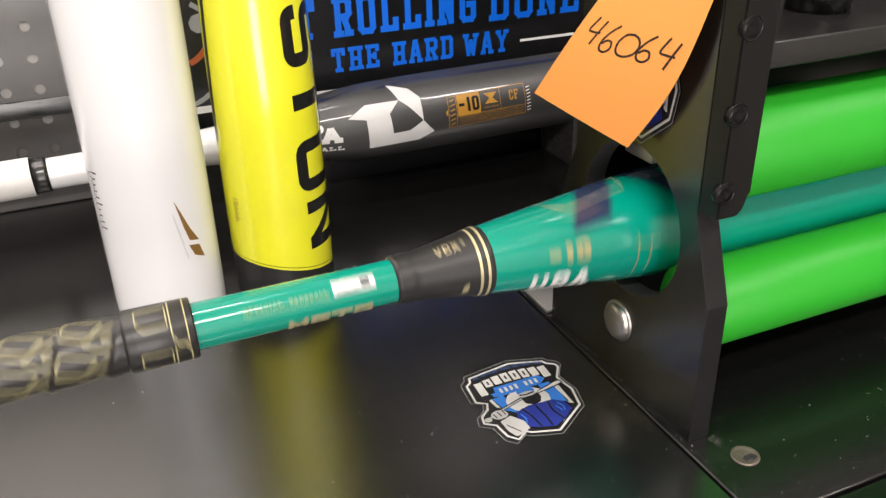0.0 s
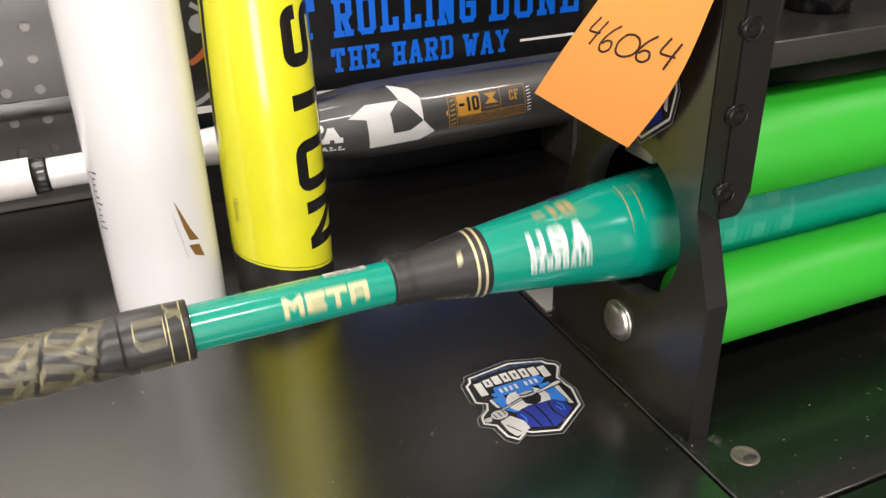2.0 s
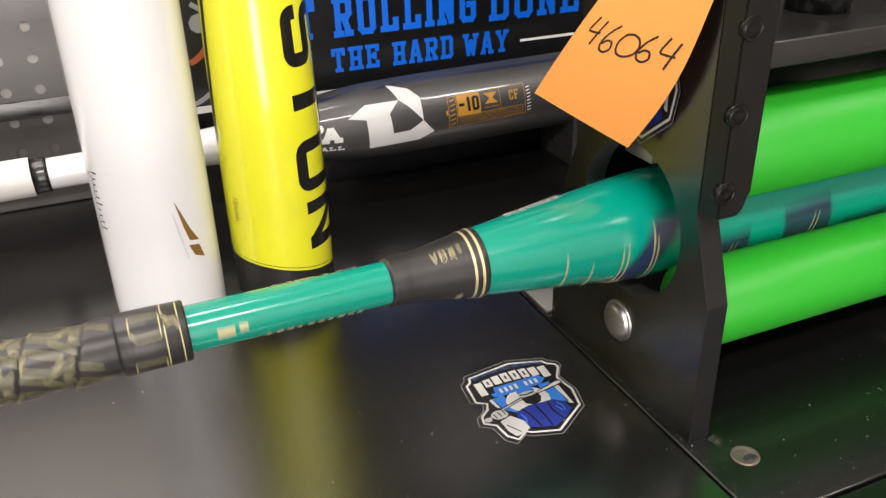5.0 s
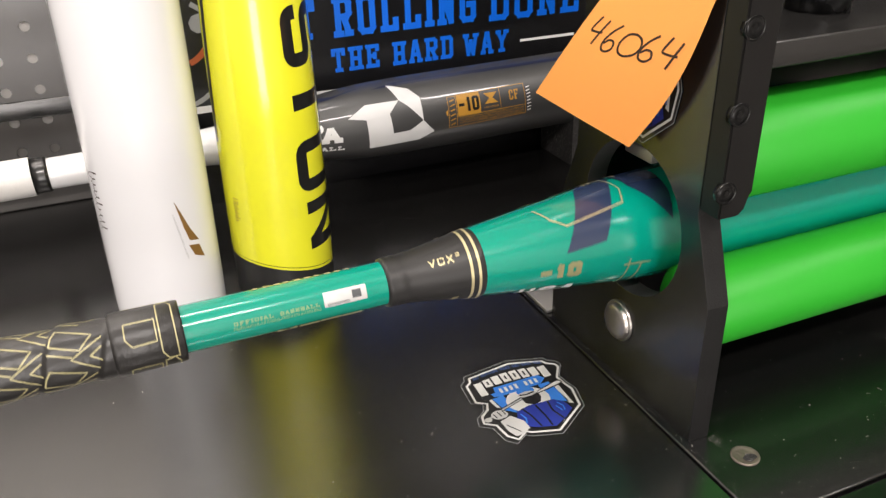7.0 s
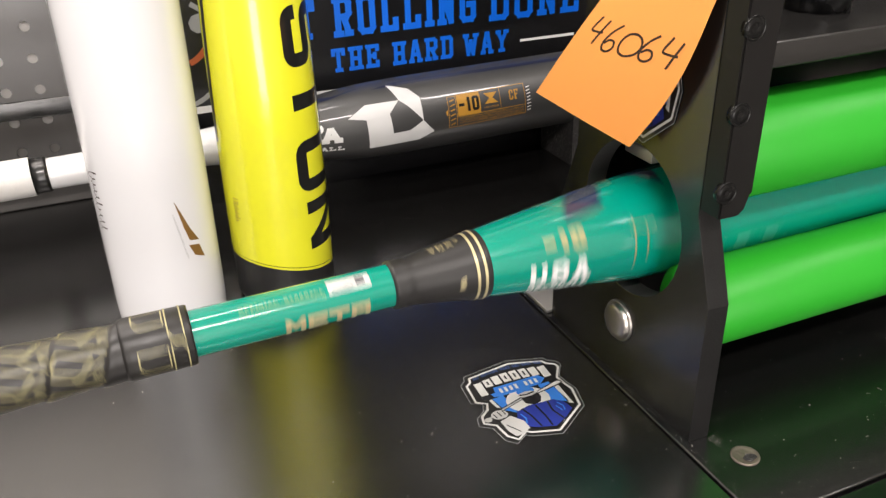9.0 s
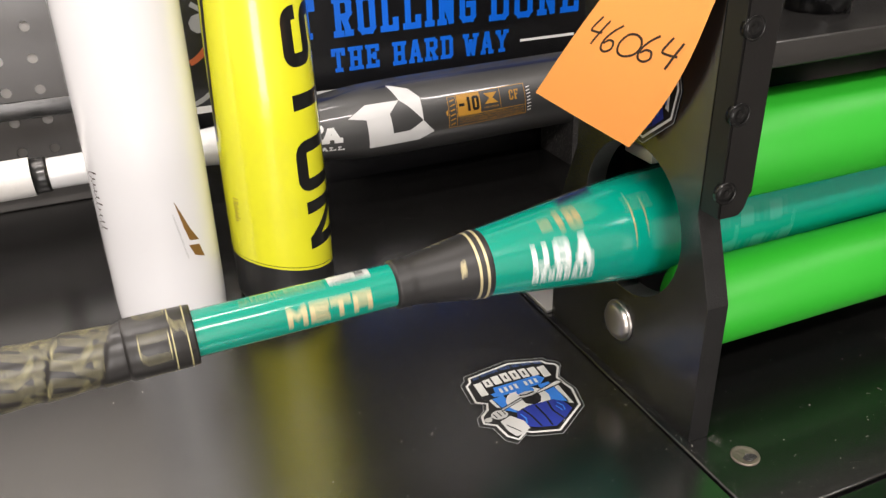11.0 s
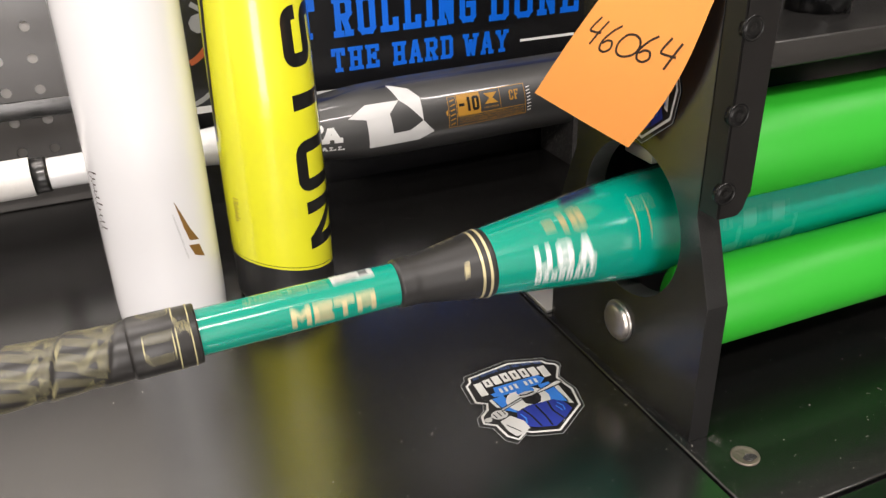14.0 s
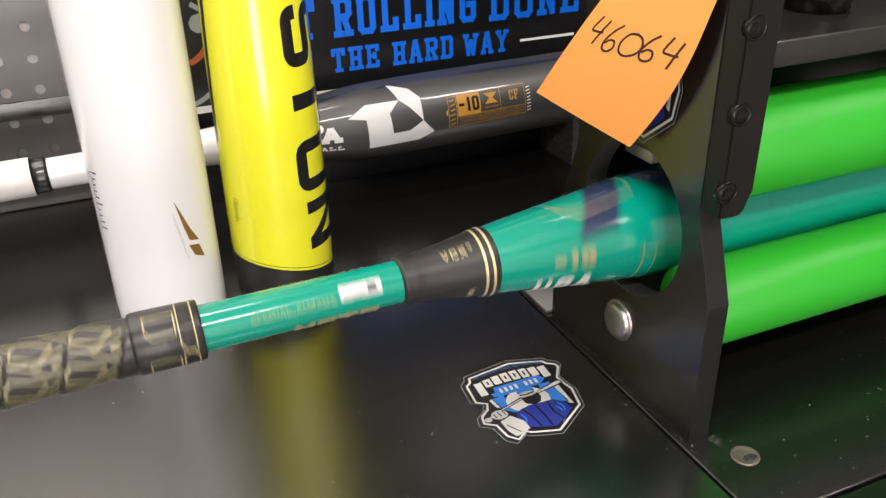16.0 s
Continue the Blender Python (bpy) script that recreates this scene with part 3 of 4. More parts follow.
patch(bm, [(U(0.197), 25), (U(0.213), 42), (U(0.243), 41), (U(0.233), 23), (U(0.212), 19)], pl, 0.0002, 4)
patch(bm, [(U(0.212), 19.2), (U(0.233), 23.2), (U(0.2345), -7), (U(0.2135), -28)], pl, 0.00022, 4)
patch(bm, [(U(0.2345), -7), (U(0.250), -6), (U(0.258), -25), (U(0.2135), -28)], pl, 0.00024, 4)
patch(bm, [(U(0.250), -6), (U(0.262), 6), (U(0.272), -14), (U(0.258), -25)], pl, 0.00026, 4)
patch(bm, [(U(0.237), 72), (U(0.254), 58), (U(0.250), 30), (U(0.243), 41)], pl, 0.00028, 4)
patch(bm, [(U(0.254), 58), (U(0.262), 40), (U(0.262), 6), (U(0.250), 30)], pl, 0.0003, 4)
part("emblem_print", bm, M_SILVER, lying, "silver angular emblem")
bm = bmesh.new()
letters(bm, "USA", pl, U(0.128), -12, U(0.192), 30, 0.0044, 0.0002)
letters(bm, "BASEBALL", pl, U(0.136), -26, U(0.1925), 9, 0.0013, 0.0002)
patch(bm, [(U(0.1715) + 0.0042 * math.cos(k * 0.6283), 17 + 8 * math.sin(k * 0.6283)) for k in range(10)], pl, 0.0009, 2)
part("small_print", bm, M_WHITE, lying, "white league mark")
bm = bmesh.new()
for seg in ([(U(0.2859), 33), (U(0.2935), 33), (U(0.2935), -13), (U(0.2859), -13), (U(0.2859), 33)], [(U(0.2945), -13), (U(0.3605), -10)], [(U(0.3605), -10), (U(0.3605), 36)], [(U(0.2945), 2), (U(0.3605), 4)], [(U(0.3360), 36), (U(0.3360), 4)], [(U(0.2945), 34), (U(0.3605), 36)]):
    stroke(bm, seg, 0.00045, pl, 0.0002, 6)
patch(bm, [(U(0.2945), 34), (U(0.3165), 34), (U(0.3165), 3), (U(0.2945), 3)], pl, 0.0002, 6)
patch(bm, [(U(0.3205), 30), (U(0.3335), 30), (U(0.3285), 22), (U(0.3255), 22)], pl, 0.0002, 3)
patch(bm, [(U(0.3255), 22), (U(0.3285), 22), (U(0.3335), 14), (U(0.3205), 14)], pl, 0.0002, 3)
bars(bm, 8, pl, U(0.3200), U(0.3340), 8, 2, 0.0003, 0.0002, 31)
letters(bm, "CF", pl, U(0.3445), 14, U(0.3545), 15, 0.0012, 0.0002)
for k in range(6):
    stroke(bm, [(U(0.2880), -9 + 7 * k), (U(0.2915), -7 + 7 * k)], 0.0010, pl, 0.0002, 1)
patch(bm, [(U(0.2835), 12), (U(0.2850), 15), (U(0.2850), 5), (U(0.2835), 8)], pl, 0.0002)
for k in range(3):
    bars(bm, 24, pl, U(0.2965), U(0.3590), -1 - 4 * k, 2, 0.0003, 0.0002, k)
part("data_panel", bm, M_AMBER, lying, "amber printed data panel")
bm = bmesh.new()
letters(bm, "-10", pl, U(0.2945), 8, U(0.3160), 21, 0.0024, 0.0006)
part("data_number", bm, M_BLACK, lying, "dark printed number")
bm = bmesh.new()
for k in range(8):
    stroke(bm, [(U(0.3625), -6 + 5 * k), (U(0.3655), -5 + 5 * k)], 0.0008, pl, 0.0002, 1)
part("side_print", bm, M_WHITE, lying, "white side bars")
bm = bmesh.new()
patch(bm, [(U(0.10), 68), (U(0.43), 68), (U(0.43), 74), (U(0.14), 80)], pl, 0.0001, 8)
part("shoulder_stripe", bm, M_NIGHT, lying, "dark blue shoulder stripe")


def foam(name, x0, x1, y0, y1, h, dip):
    bm = bmesh.new()
    n = 12
    top = []
    for i in range(n + 1):
        y = y0 + (y1 - y0) * i / n
        d = abs(y - (y0 + y1) / 2)
        z = h - (math.sqrt(max(0, 0.034**2 - d * d)) - 0.034 + dip if d < 0.034 else 0)
        top.append((y, max(0.004, min(h, z))))
    cols = [[bm.verts.new((x, y, zz)) for x in (x0, x1)] for y, z in top for zz in (0, z)]
    for i in range(n):
        a, b, c, d = cols[2 * i], cols[2 * i + 1], cols[2 * i + 2], cols[2 * i + 3]
        bm.faces.new((b[0], b[1], d[1], d[0]))
        bm.faces.new((a[0], b[0], d[0], c[0]))
        bm.faces.new((a[1], c[1], d[1], b[1]))
        bm.faces.new((a[0], c[0], c[1], a[1]))
    for e in (0, 2 * n):
        bm.faces.new((cols[e][0], cols[e][1], cols[e + 1][1], cols[e + 1][0]))
    return tagged(part(name, bm, M_FOAM, None, smooth=False), "charcoal open-cell foam block under the lying bat", "foam block", group="foam blocks")


foam("foam_block", 0.402, 0.47, 0.636, 0.696, 0.064, 0.0265)
foam("foam_block", 0.02, 0.06, 0.63, 0.69, 0.0535, 0.001)

# ---- rolling machine ----
XP0, XP1 = 0.2478, 0.2605
YC, HY, HZ, HR = 0.344, 0.3318, 0.1035, 0.0434
AX_Y, AX_Z = 0.341, 0.094
machine = thing("bat_rolling_machine", pose(0, 0, 0), "black plastic bat rolling machine with green rollers", "rolling machine")
part("base_plate", box(0.243, 0.95, 0.2035, 0.4735, -0.028, 0.001, 0.0012), M_BASE, machine, "scratched black plastic base plate")
part("front_rail", box(0.243, 0.95, 0.13, 0.202, -0.028, 0.0005, 0.0015), M_BASE, machine)
# upright end plate with its round hole, hinged in thought at the base
upright = part("end_plate", bmesh.new(), [M_PLASTIC, M_EDGE, M_RIM], machine, "black end plate with a round bat hole")
prof = [(0.2635, 0.001), (0.2635, 0.083), (0.279, 0.127), (0.279, 0.30), (0.388, 0.30), (0.388, 0.128), (0.407, 0.079), (0.407, 0.001)]
bm = bmesh.new()
NH = 64
ringA, ringB, outA, outB = [], [], [], []


def outline_at(a):
    """Where a ray from the hole's middle at the angle a leaves the outline."""
    c, s = math.cos(a), math.sin(a)
    best = 9.0
    for (y0, z0), (y1, z1) in zip(prof, prof[1:] + prof[:1]):
        dy, dz = y1 - y0, z1 - z0
        den = c * dz - s * dy
        if abs(den) > 1e-9:
            t = ((y0 - HY) * dz - (z0 - HZ) * dy) / den
            u = ((y0 - HY) * s - (z0 - HZ) * c) / den
            if t > 0 and -1e-6 <= u <= 1 + 1e-6:
                best = min(best, t)
    return HY + c * best, HZ + s * best


angles = sorted([2 * math.pi * k / NH for k in range(NH)] + [math.atan2(z - HZ, y - HY) % (2 * math.pi) for y, z in prof])
for a in angles:
    oy, oz = outline_at(a)
    hy, hz = HY + HR * math.cos(a), HZ + HR * math.sin(a)
    ringA.append(bm.verts.new((XP0, hy, hz)))
    ringB.append(bm.verts.new((XP1, hy, hz)))
    outA.append(bm.verts.new((XP0, oy, oz)))
    outB.append(bm.verts.new((XP1, oy, oz)))
for k in range(len(angles)):
    l = (k + 1) % len(angles)
    bm.faces.new((ringA[k], ringA[l], outA[l], outA[k]))
    bm.faces.new((ringB[k], outB[k], outB[l], ringB[l]))
    bm.faces.new((ringA[k], ringB[k], ringB[l], ringA[l])).material_index = 2
    bm.faces.new((outA[k], outA[l], outB[l], outB[k])).material_index = 1
bmesh.ops.remove_doubles(bm, verts=bm.verts, dist=1e-6)
bmesh.ops.recalc_face_normals(bm, faces=bm.faces)
bm.to_mesh(upright.data)
bm.free()
up_edge = upright.modifiers.new("soft_edges", "BEVEL")
up_edge.width, up_edge.segments, up_edge.limit_method = 0.0008, 2, "ANGLE"
bm = bmesh.new()
bar = [(0.2473, 0.1305), (0.2590, 0.1305), (0.2622, 0.1335), (0.2625, 0.1405), (0.2655, 0.1415), (0.2655, 0.30), (0.2473, 0.30)]
lo = [bm.verts.new((x, 0.265, z)) for x, z in bar]
hi = [bm.verts.new((x, 0.2785, z)) for x, z in bar]
bm.faces.new(lo)
bm.faces.new(hi[::-1])
for k in range(7):
    bm.faces.new((lo[k], hi[k], hi[(k + 1) % 7], lo[(k + 1) % 7]))
bmesh.ops.bevel(bm, geom=bm.edges[:], offset=0.0008, segments=2, affect="EDGES")
strip = part("cover_strip", bm, M_STRIP, upright, "black cover strip screwed to the plate", smooth=False)
for x, z in ((0.2520, 0.2178), (0.2510, 0.1805), (0.2500, 0.1436), (0.2532, 0.258)):
    s = lathe([(-0.0006, 0), (-0.0006, 0.0012), (-0.00095, 0.0016), (-0.00095, 0.0042), (-0.0007, 0.0044), (-0.0007, 0.0048), (-0.0010, 0.0050), (-0.0010, 0.0054), (-0.0004, 0.0057), (0.002, 0.0057), (0.002, 0)], 24)
    ob = part("screw", s, M_SCREW, upright, "black socket screw")
    ob.matrix_local = pose(x, 0.2657, z, 0, 0, 90)
axle = part("axle_end", lathe([(-0.0048, 0), (-0.0047, 0.0060), (-0.0043, 0.0088), (-0.0036, 0.0101), (-0.0026, 0.0106), (-0.0008, 0.0107), (-0.0006, 0.0112), (-0.0014, 0.0114), (-0.0016, 0.0120), (-0.0010, 0.0124), (0.004, 0.0124), (0.004, 0)], 48), M_STEEL, upright, "polished steel axle end in a thin ring")
axle.matrix_local = pose(XP0, 0.3325, 0.0385)
part("bearing_block", box(0.268, 0.276, 0.343, 0.368, 0.1275, 0.1345, 0.0006), M_ALU, machine, "dull aluminium bearing block")
part("foot_bracket", box(0.2445, 0.33, 0.4085, 0.466, 0.0012, 0.004, 0.0006), M_ALU, machine, "dull aluminium foot bracket")

def roller(r, label):
    bm = lathe([(0, 0), (0, r - 0.003), (0.003, r), (0.37, r), (0.373, r - 0.003), (0.373, 0)], 64)
    ob = part("roller", bm, M_ROLLER, machine, label)
    part("roller_axle", lathe([(-0.008, 0), (-0.008, 0.008), (0.385, 0.008), (0.385, 0)], 24), M_STEEL, ob)
    return ob


# roller, its radius and the place of its axle
rollers = [(roller(r, "green urethane roller"), r, y, z) for r, y, z in ((0.0238, 0.2985, 0.0606), (0.0266, 0.305, 0.1468))]
part("top_beam", box(0.2615, 0.93, 0.279, 0.392, 0.1938, 0.2062, 0.0012), M_BEAM, machine, "black top beam over the rollers")
part("rear_guard", box(0.2615, 0.65, 0.400, 0.406, 0.001, 0.187, 0.001), M_PLASTIC, machine, "black rear guard panel")
part("far_end_plate", box(0.66, 0.672, 0.279, 0.41, 0.001, 0.30, 0.001), M_PLASTIC, machine)
part("knob", lathe([(-0.002, 0), (-0.002, 0.016), (0.010, 0.017), (0.014, 0.019), (0.05, 0.019), (0.054, 0.016), (0.054, 0)], 32), M_SCREW, machine, "black pressure knob").matrix_local = pose(0.350, 0.325, 0.2075, 0, -90, 0)
part("bolt_recess", lathe([(-0.0008, 0.0074), (0.0005, 0.0074), (0.0007, 0.0068), (0.0003, 0.0060), (0.0001, 0.0045), (0.0002, 0)], 32), M_RUST, machine, "tarnished sunk bolt in the base").matrix_local = pose(0.2675, 0.2425, 0.0013, 0, -90, 0)
bm = bmesh.new()
bm.faces.new([bm.verts.new((0.2685 + 0.0040 * math.cos(k * 0.524) * (1 + 0.14 * math.sin(3.1 * k)), 0.2402 + 0.0026 * math.sin(k * 0.524) * (1 + 0.2 * math.cos(2.3 * k)), 0.00185)) for k in range(12)])
bmesh.ops.solidify(bm, geom=bm.faces[:], thickness=0.0006)
part("bolt_grime", bm, M_FOAM, machine, "dark grime in the bolt head")

# ---- the rolled bat ----
# local X runs from the knob to the barrel; X0 is where the grip ends
KT = [(-0.30, 0.0130), (-0.12, 0.0124), (0.0, 0.0112), (0.095, 0.0110), (0.101, 0.0113), (0.147, 0.0180), (0.19, 0.0234), (0.25, 0.0298), (0.30, 0.0312), (0.35, 0.0313), (0.48, 0.0313)]
bat = thing("rolled_bat", pose(0, 0, 0), "teal composite bat with black collar turning between the rollers", "baseball bat")
kt = radius(KT)
part("handle", lathe(smooth_profile(KT, -0.02, 0.100, 40), 64), M_TEAL, bat, "teal lacquered handle")
part("collar", lathe([(0.0968, 0.0108), (0.0973, 0.0122), (0.0990, 0.0127), (0.1015, 0.0122), (0.1032, 0.0128), (0.1060, 0.0124)] + [(x, r + 0.0006) for x, r in smooth_profile(KT, 0.109, 0.1455, 20)] + [(0.147, kt(0.147))], 64), M_COLLAR, bat, "black rubber collar")
part("barrel", lathe(smooth_profile(KT, 0.1455, 0.455, 70) + [(0.468, 0.0300), (0.473, 0.024), (0.473, 0)], 80), M_TEAL, bat, "teal lacquered barrel")
part("grip_sleeve", lathe([(0.0, 0.0108), (0.0, 0.0138), (-0.001, 0.0142), (-0.029, 0.0146), (-0.0305, 0.0140), (-0.031, 0.012)], 64), M_GRIP, bat, "black rubber sleeve with gold outlines")
bm = bmesh.new()
NW, LEADW = 260, 0.0235


def grip_r(u, a):
    """Radius of the overlapping wrapped tape."""
    w = ((-u - 0.031) / LEADW + a / 360 - 0.51) % 1.0
    return 0.0128 + 0.0012 * min(1, w * 1.15) - 0.0011 * max(0, (w - 0.93) / 0.07) + 0.004 * max(0, -u - 0.03) * 0.6


rows_g = []
for k in range(NW):
    u = -0.0305 - 0.00092 * k
    rows_g.append([bm.verts.new((u, -grip_r(u, 360 * j / 72) * math.cos(2 * math.pi * j / 72), grip_r(u, 360 * j / 72) * math.sin(2 * math.pi * j / 72))) for j in range(72)])
for a, b in zip(rows_g, rows_g[1:]):
    for j in range(72):
        bm.faces.new((a[j], a[(j + 1) % 72], b[(j + 1) % 72], b[j]))
part("grip", bm, M_GRIP, bat, "black wrapped grip tape with gold lines")
part("knob", lathe([(-0.27, 0.0135), (-0.275, 0.018), (-0.28, 0.0235), (-0.29, 0.024), (-0.296, 0.02), (-0.296, 0)], 48), M_GRIP, bat)

V0 = 30.7
pl = wrap(lambda u: kt(u))
for u in (0.1392, 0.1432):
    bm = bmesh.new()
    ribbon(bm, [(u, a) for a in range(0, 361, 6)], 0.0014, pl, 0.0009, 0.0003)
    part("gold_ring", bm, M_GOLD, bat, "pale gold ring", smooth=False)
# handle prints
bm = bmesh.new()
q, h, mu = V0 - 8, 35, lambda k: 0.0415 + 0.0420 * k
for line in ([(mu(0.03), q), (mu(0.03), q + h), (mu(0.115), q + h * 0.55), (mu(0.20), q + h), (mu(0.20), q)], [(mu(0.46), q), (mu(0.29), q), (mu(0.29), q + h), (mu(0.46), q + h)], [(mu(0.29), q + h / 2), (mu(0.44), q + h / 2)],
             [(mu(0.53), q + h), (mu(0.72), q + h)], [(mu(0.625), q + h), (mu(0.625), q)], [(mu(0.80), q), (mu(0.80), q + h), (mu(0.97), q + h), (mu(0.97), q)], [(mu(0.80), q + h * 0.4), (mu(0.97), q + h * 0.4)]):
    stroke(bm, line, 0.0024, pl, 0.0003, 4)
part("model_print", bm, M_GOLD, bat, "gold block print")
bm = bmesh.new()
for k in range(10):
    u, w, low = 0.0335 + 0.0050 * k + 0.0007, 0.0030 if k % 3 else 0.0022, V0 + 172
    patch(bm, [(u, low), (u + w, low), (u + w, low + 34), (u, low + 34)], pl, 0.0002, 4)
part("maker_print", bm, M_GOLD, bat, "gold block print")
bm = bmesh.new()
letters(bm, "OFFICIAL", pl, 0.0215, V0 + 82, 0.0405, 9, 0.00045, 0.0002)
letters(bm, "BASEBALL", pl, 0.0430, V0 + 82, 0.0625, 9, 0.00045, 0.0002)
bars(bm, 26, pl, 0.0215, 0.063, V0 + 71, 6, 0.0003, 0.0002, 10)
part("small_print", bm, M_FAINT, bat, "fine gold print")
bm = bmesh.new()
patch(bm, [(0.0645, V0 + 74), (0.0858, V0 + 74), (0.0858, V0 + 112), (0.0645, V0 + 112)], pl, 0.0002, 8)
part("serial_label", bm, M_LABEL, bat, "silvery serial label")
bm = bmesh.new()
bars(bm, 9, pl, 0.0662, 0.0770, V0 + 78, 4, 0.0003, 0.0004, 12)
patch(bm, [(0.0785, V0 + 84), (0.0830, V0 + 84), (0.0830, V0 + 104), (0.0785, V0 + 104)], pl, 0.0004, 4)
part("label_mark", bm, M_DGREY, bat, "dark marks on the label")
bm = bmesh.new()
patch(bm, [(0.012, V0 - 128), (0.02, V0 - 128), (0.02, V0 - 108), (0.012, V0 - 108)], pl, 0.0002, 4)
patch(bm, [(0.022, V0 - 122), (0.026, V0 - 122), (0.026, V0 - 106), (0.022, V0 - 106)], pl, 0.0002, 4)
part("maker_mark", bm, M_GOLD, bat, "small gold mark")
# collar prints
plc = wrap(lambda u: kt(u) + 0.0006)
for a in (118, 298):
    bm = bmesh.new()
    letters(bm, "VCX", plc, 0.1180, V0 + a - 8, 0.1318, 15, 0.0007, 0.0003)
    letters(bm, "2", plc, 0.1322, V0 + a + 1, 0.1350, 7, 0.0005, 0.0003)
    part("collar_print", bm, M_GOLD, bat, "pale gold letters", smooth=False)
    bm = bmesh.new()
    stroke(bm, [(0.1125, V0 + a - 12), (0.1125, V0 + a + 12), (0.1175, V0 + a + 24), (0.1362, V0 + a + 27)], 0.0012, plc, 0.0003, 2)
    stroke(bm, [(0.1125, V0 + a - 12), (0.1175, V0 + a - 24), (0.1362, V0 + a - 27)], 0.0012, plc, 0.0003, 2)
    part("collar_rib", bm, M_COLLAR, bat, "raised collar rib", smooth=False)
for a in (28, 200):
    bm = bmesh.new()
    patch(bm, [(0.1290, V0 + a - 10), (0.1320, V0 + a - 4), (0.1330, V0 + a + 10), (0.1300, V0 + a + 6)], plc, 0.0003, 4)
    part("collar_print", bm, M_GOLD, bat, "pale gold leaf mark", smooth=False)
# barrel prints
bm = bmesh.new()
letters(bm, "USA", pl, 0.1652, V0 + 2, 0.2010, 32, 0.0027, 0.0003, cells=4)
letters(bm, "BASEBALL", pl, 0.1660, V0 - 15, 0.2010, 12, 0.0010, 0.0003)
part("league_print", bm, M_WHITE, bat, "white league mark")
bm = bmesh.new()
letters(bm, "-10", pl, 0.1740, V0 + 51, 0.1995, 23, 0.0032, 0.0003)
part("size_print", bm, M_DGOLD, bat, "gold size print")
bm = bmesh.new()
for seg in ([(0.2233, V0 + 58), (0.2381, V0 + 58)], [(0.2250, V0 + 16), (0.2260, V0 + 64)], [(0.2322, V0 + 25), (0.2332, V0 + 58)]):
    stroke(bm, seg, 0.0009, pl, 0.0003, 6)
part("frame_print", bm, M_DGOLD, bat, "thin gold frame lines")
bm = bmesh.new()


def band(u0, a0, u1, a1, wide, n=16):
    for i in range(n):
        p, q = i / n, (i + 1) / n
        ua, ub = u0 + (u1 - u0) * p, u0 + (u1 - u0) * q
        aa, ab = V0 + a0 + (a1 - a0) * p, V0 + a0 + (a1 - a0) * q
        patch(bm, [(ua, aa), (ua + wide, aa + 6), (ub + wide, ab + 6), (ub, ab)], pl, 0.0003, 3)


band(0.1897, 86, 0.2120, 185, 0.0225)
band(0.2120, 185, 0.2400, 272, 0.0190)
part("navy_band", bm, M_NAVY, bat, "navy printed band")
bm = bmesh.new()
patch(bm, [(0.233, V0 + 185), (0.236, V0 + 148), (0.252, V0 + 100), (0.2555, V0 + 130), (0.2555, V0 + 185)], pl, 0.0003, 8)
part("navy_band", bm, M_NAVY, bat, "navy printed band")
bm = bmesh.new()
loop = [(0.1805, 157), (0.1860, 133), (0.1930, 120), (0.2270, 130), (0.2300, 149), (0.2270, 179), (0.2170, 199), (0.1970, 209), (0.1810, 199)]
stroke(bm, [(u, V0 + a) for u, a in loop], 0.0007, pl, 0.0006, 6)
for u, a0, a1 in ((0.1872, 199, 252), (0.2018, 184, 236), (0.2185, 180, 250), (0.2215, 180, 250), (0.2362, 175, 266), (0.2388, 190, 255)):
    ribbon(bm, [(u + 0.00002 * (a - a0), V0 + a) for a in range(a0, a1, 6)], 0.0010, pl, 0.0006, 0.0005)
part("gold_outline", bm, M_GOLD, bat, "thin gold outline")
bm = bmesh.new()
bars(bm, 7, pl, 0.2610, 0.3310, V0 - 20, 34, 0.003, 0.0003, 14)
part("barrel_print", bm, M_PALE, bat, "pale barrel print")
bm = bmesh.new()
bars(bm, 7, pl, 0.2610, 0.3310, V0 + 170, 34, 0.003, 0.0003, 15)
part("barrel_print", bm, M_PALE, bat, "pale barrel print")
for u, a, b in ((0.278, 150, 232), (0.335, 176, 250), (0.385, 140, 215)):
    bm = bmesh.new()
    patch(bm, [(u, V0 + a), (u + 0.032, V0 + a + 10), (u + 0.022, V0 + b + 6), (u - 0.012, V0 + b)], pl, 0.0003, 10)
    part("navy_band", bm, M_NAVY, bat, "navy printed band")
    bm = bmesh.new()
    for du in (0.0, 0.003):
        ribbon(bm, [(u + 0.012 + du, V0 + g) for g in range(a - 20, b - 10, 6)], 0.0009, pl, 0.0006, 0.00055)
    part("gold_outline", bm, M_GOLD, bat, "thin gold outline")
# grip lines
bm = bmesh.new()
gp = wrap(lambda u: 0.0145)
rnd = random.Random(21)


def on_grip(u, v, lift):
    r, a = grip_r(u, v % 360) + lift, radians(v)
    return Vector((u, -r * math.cos(a), r * math.sin(a)))


def fine(pts, n=6):
    return [Vector(p).lerp(Vector(q), i / n) for p, q in zip(pts, pts[1:]) for i in range(n)] + [Vector(pts[-1])]


for a in range(0, 360, 120):
    b = V0 + a
    ribbon(bm, fine([(-0.0098, b + 170), (-0.0055, b + 175), (-0.0034, b + 160), (-0.0035, b + 56), (-0.0080, b + 56), (-0.0102, b + 72), (-0.0098, b + 170)]), 0.0006, gp, 0.0002, 0.00025)
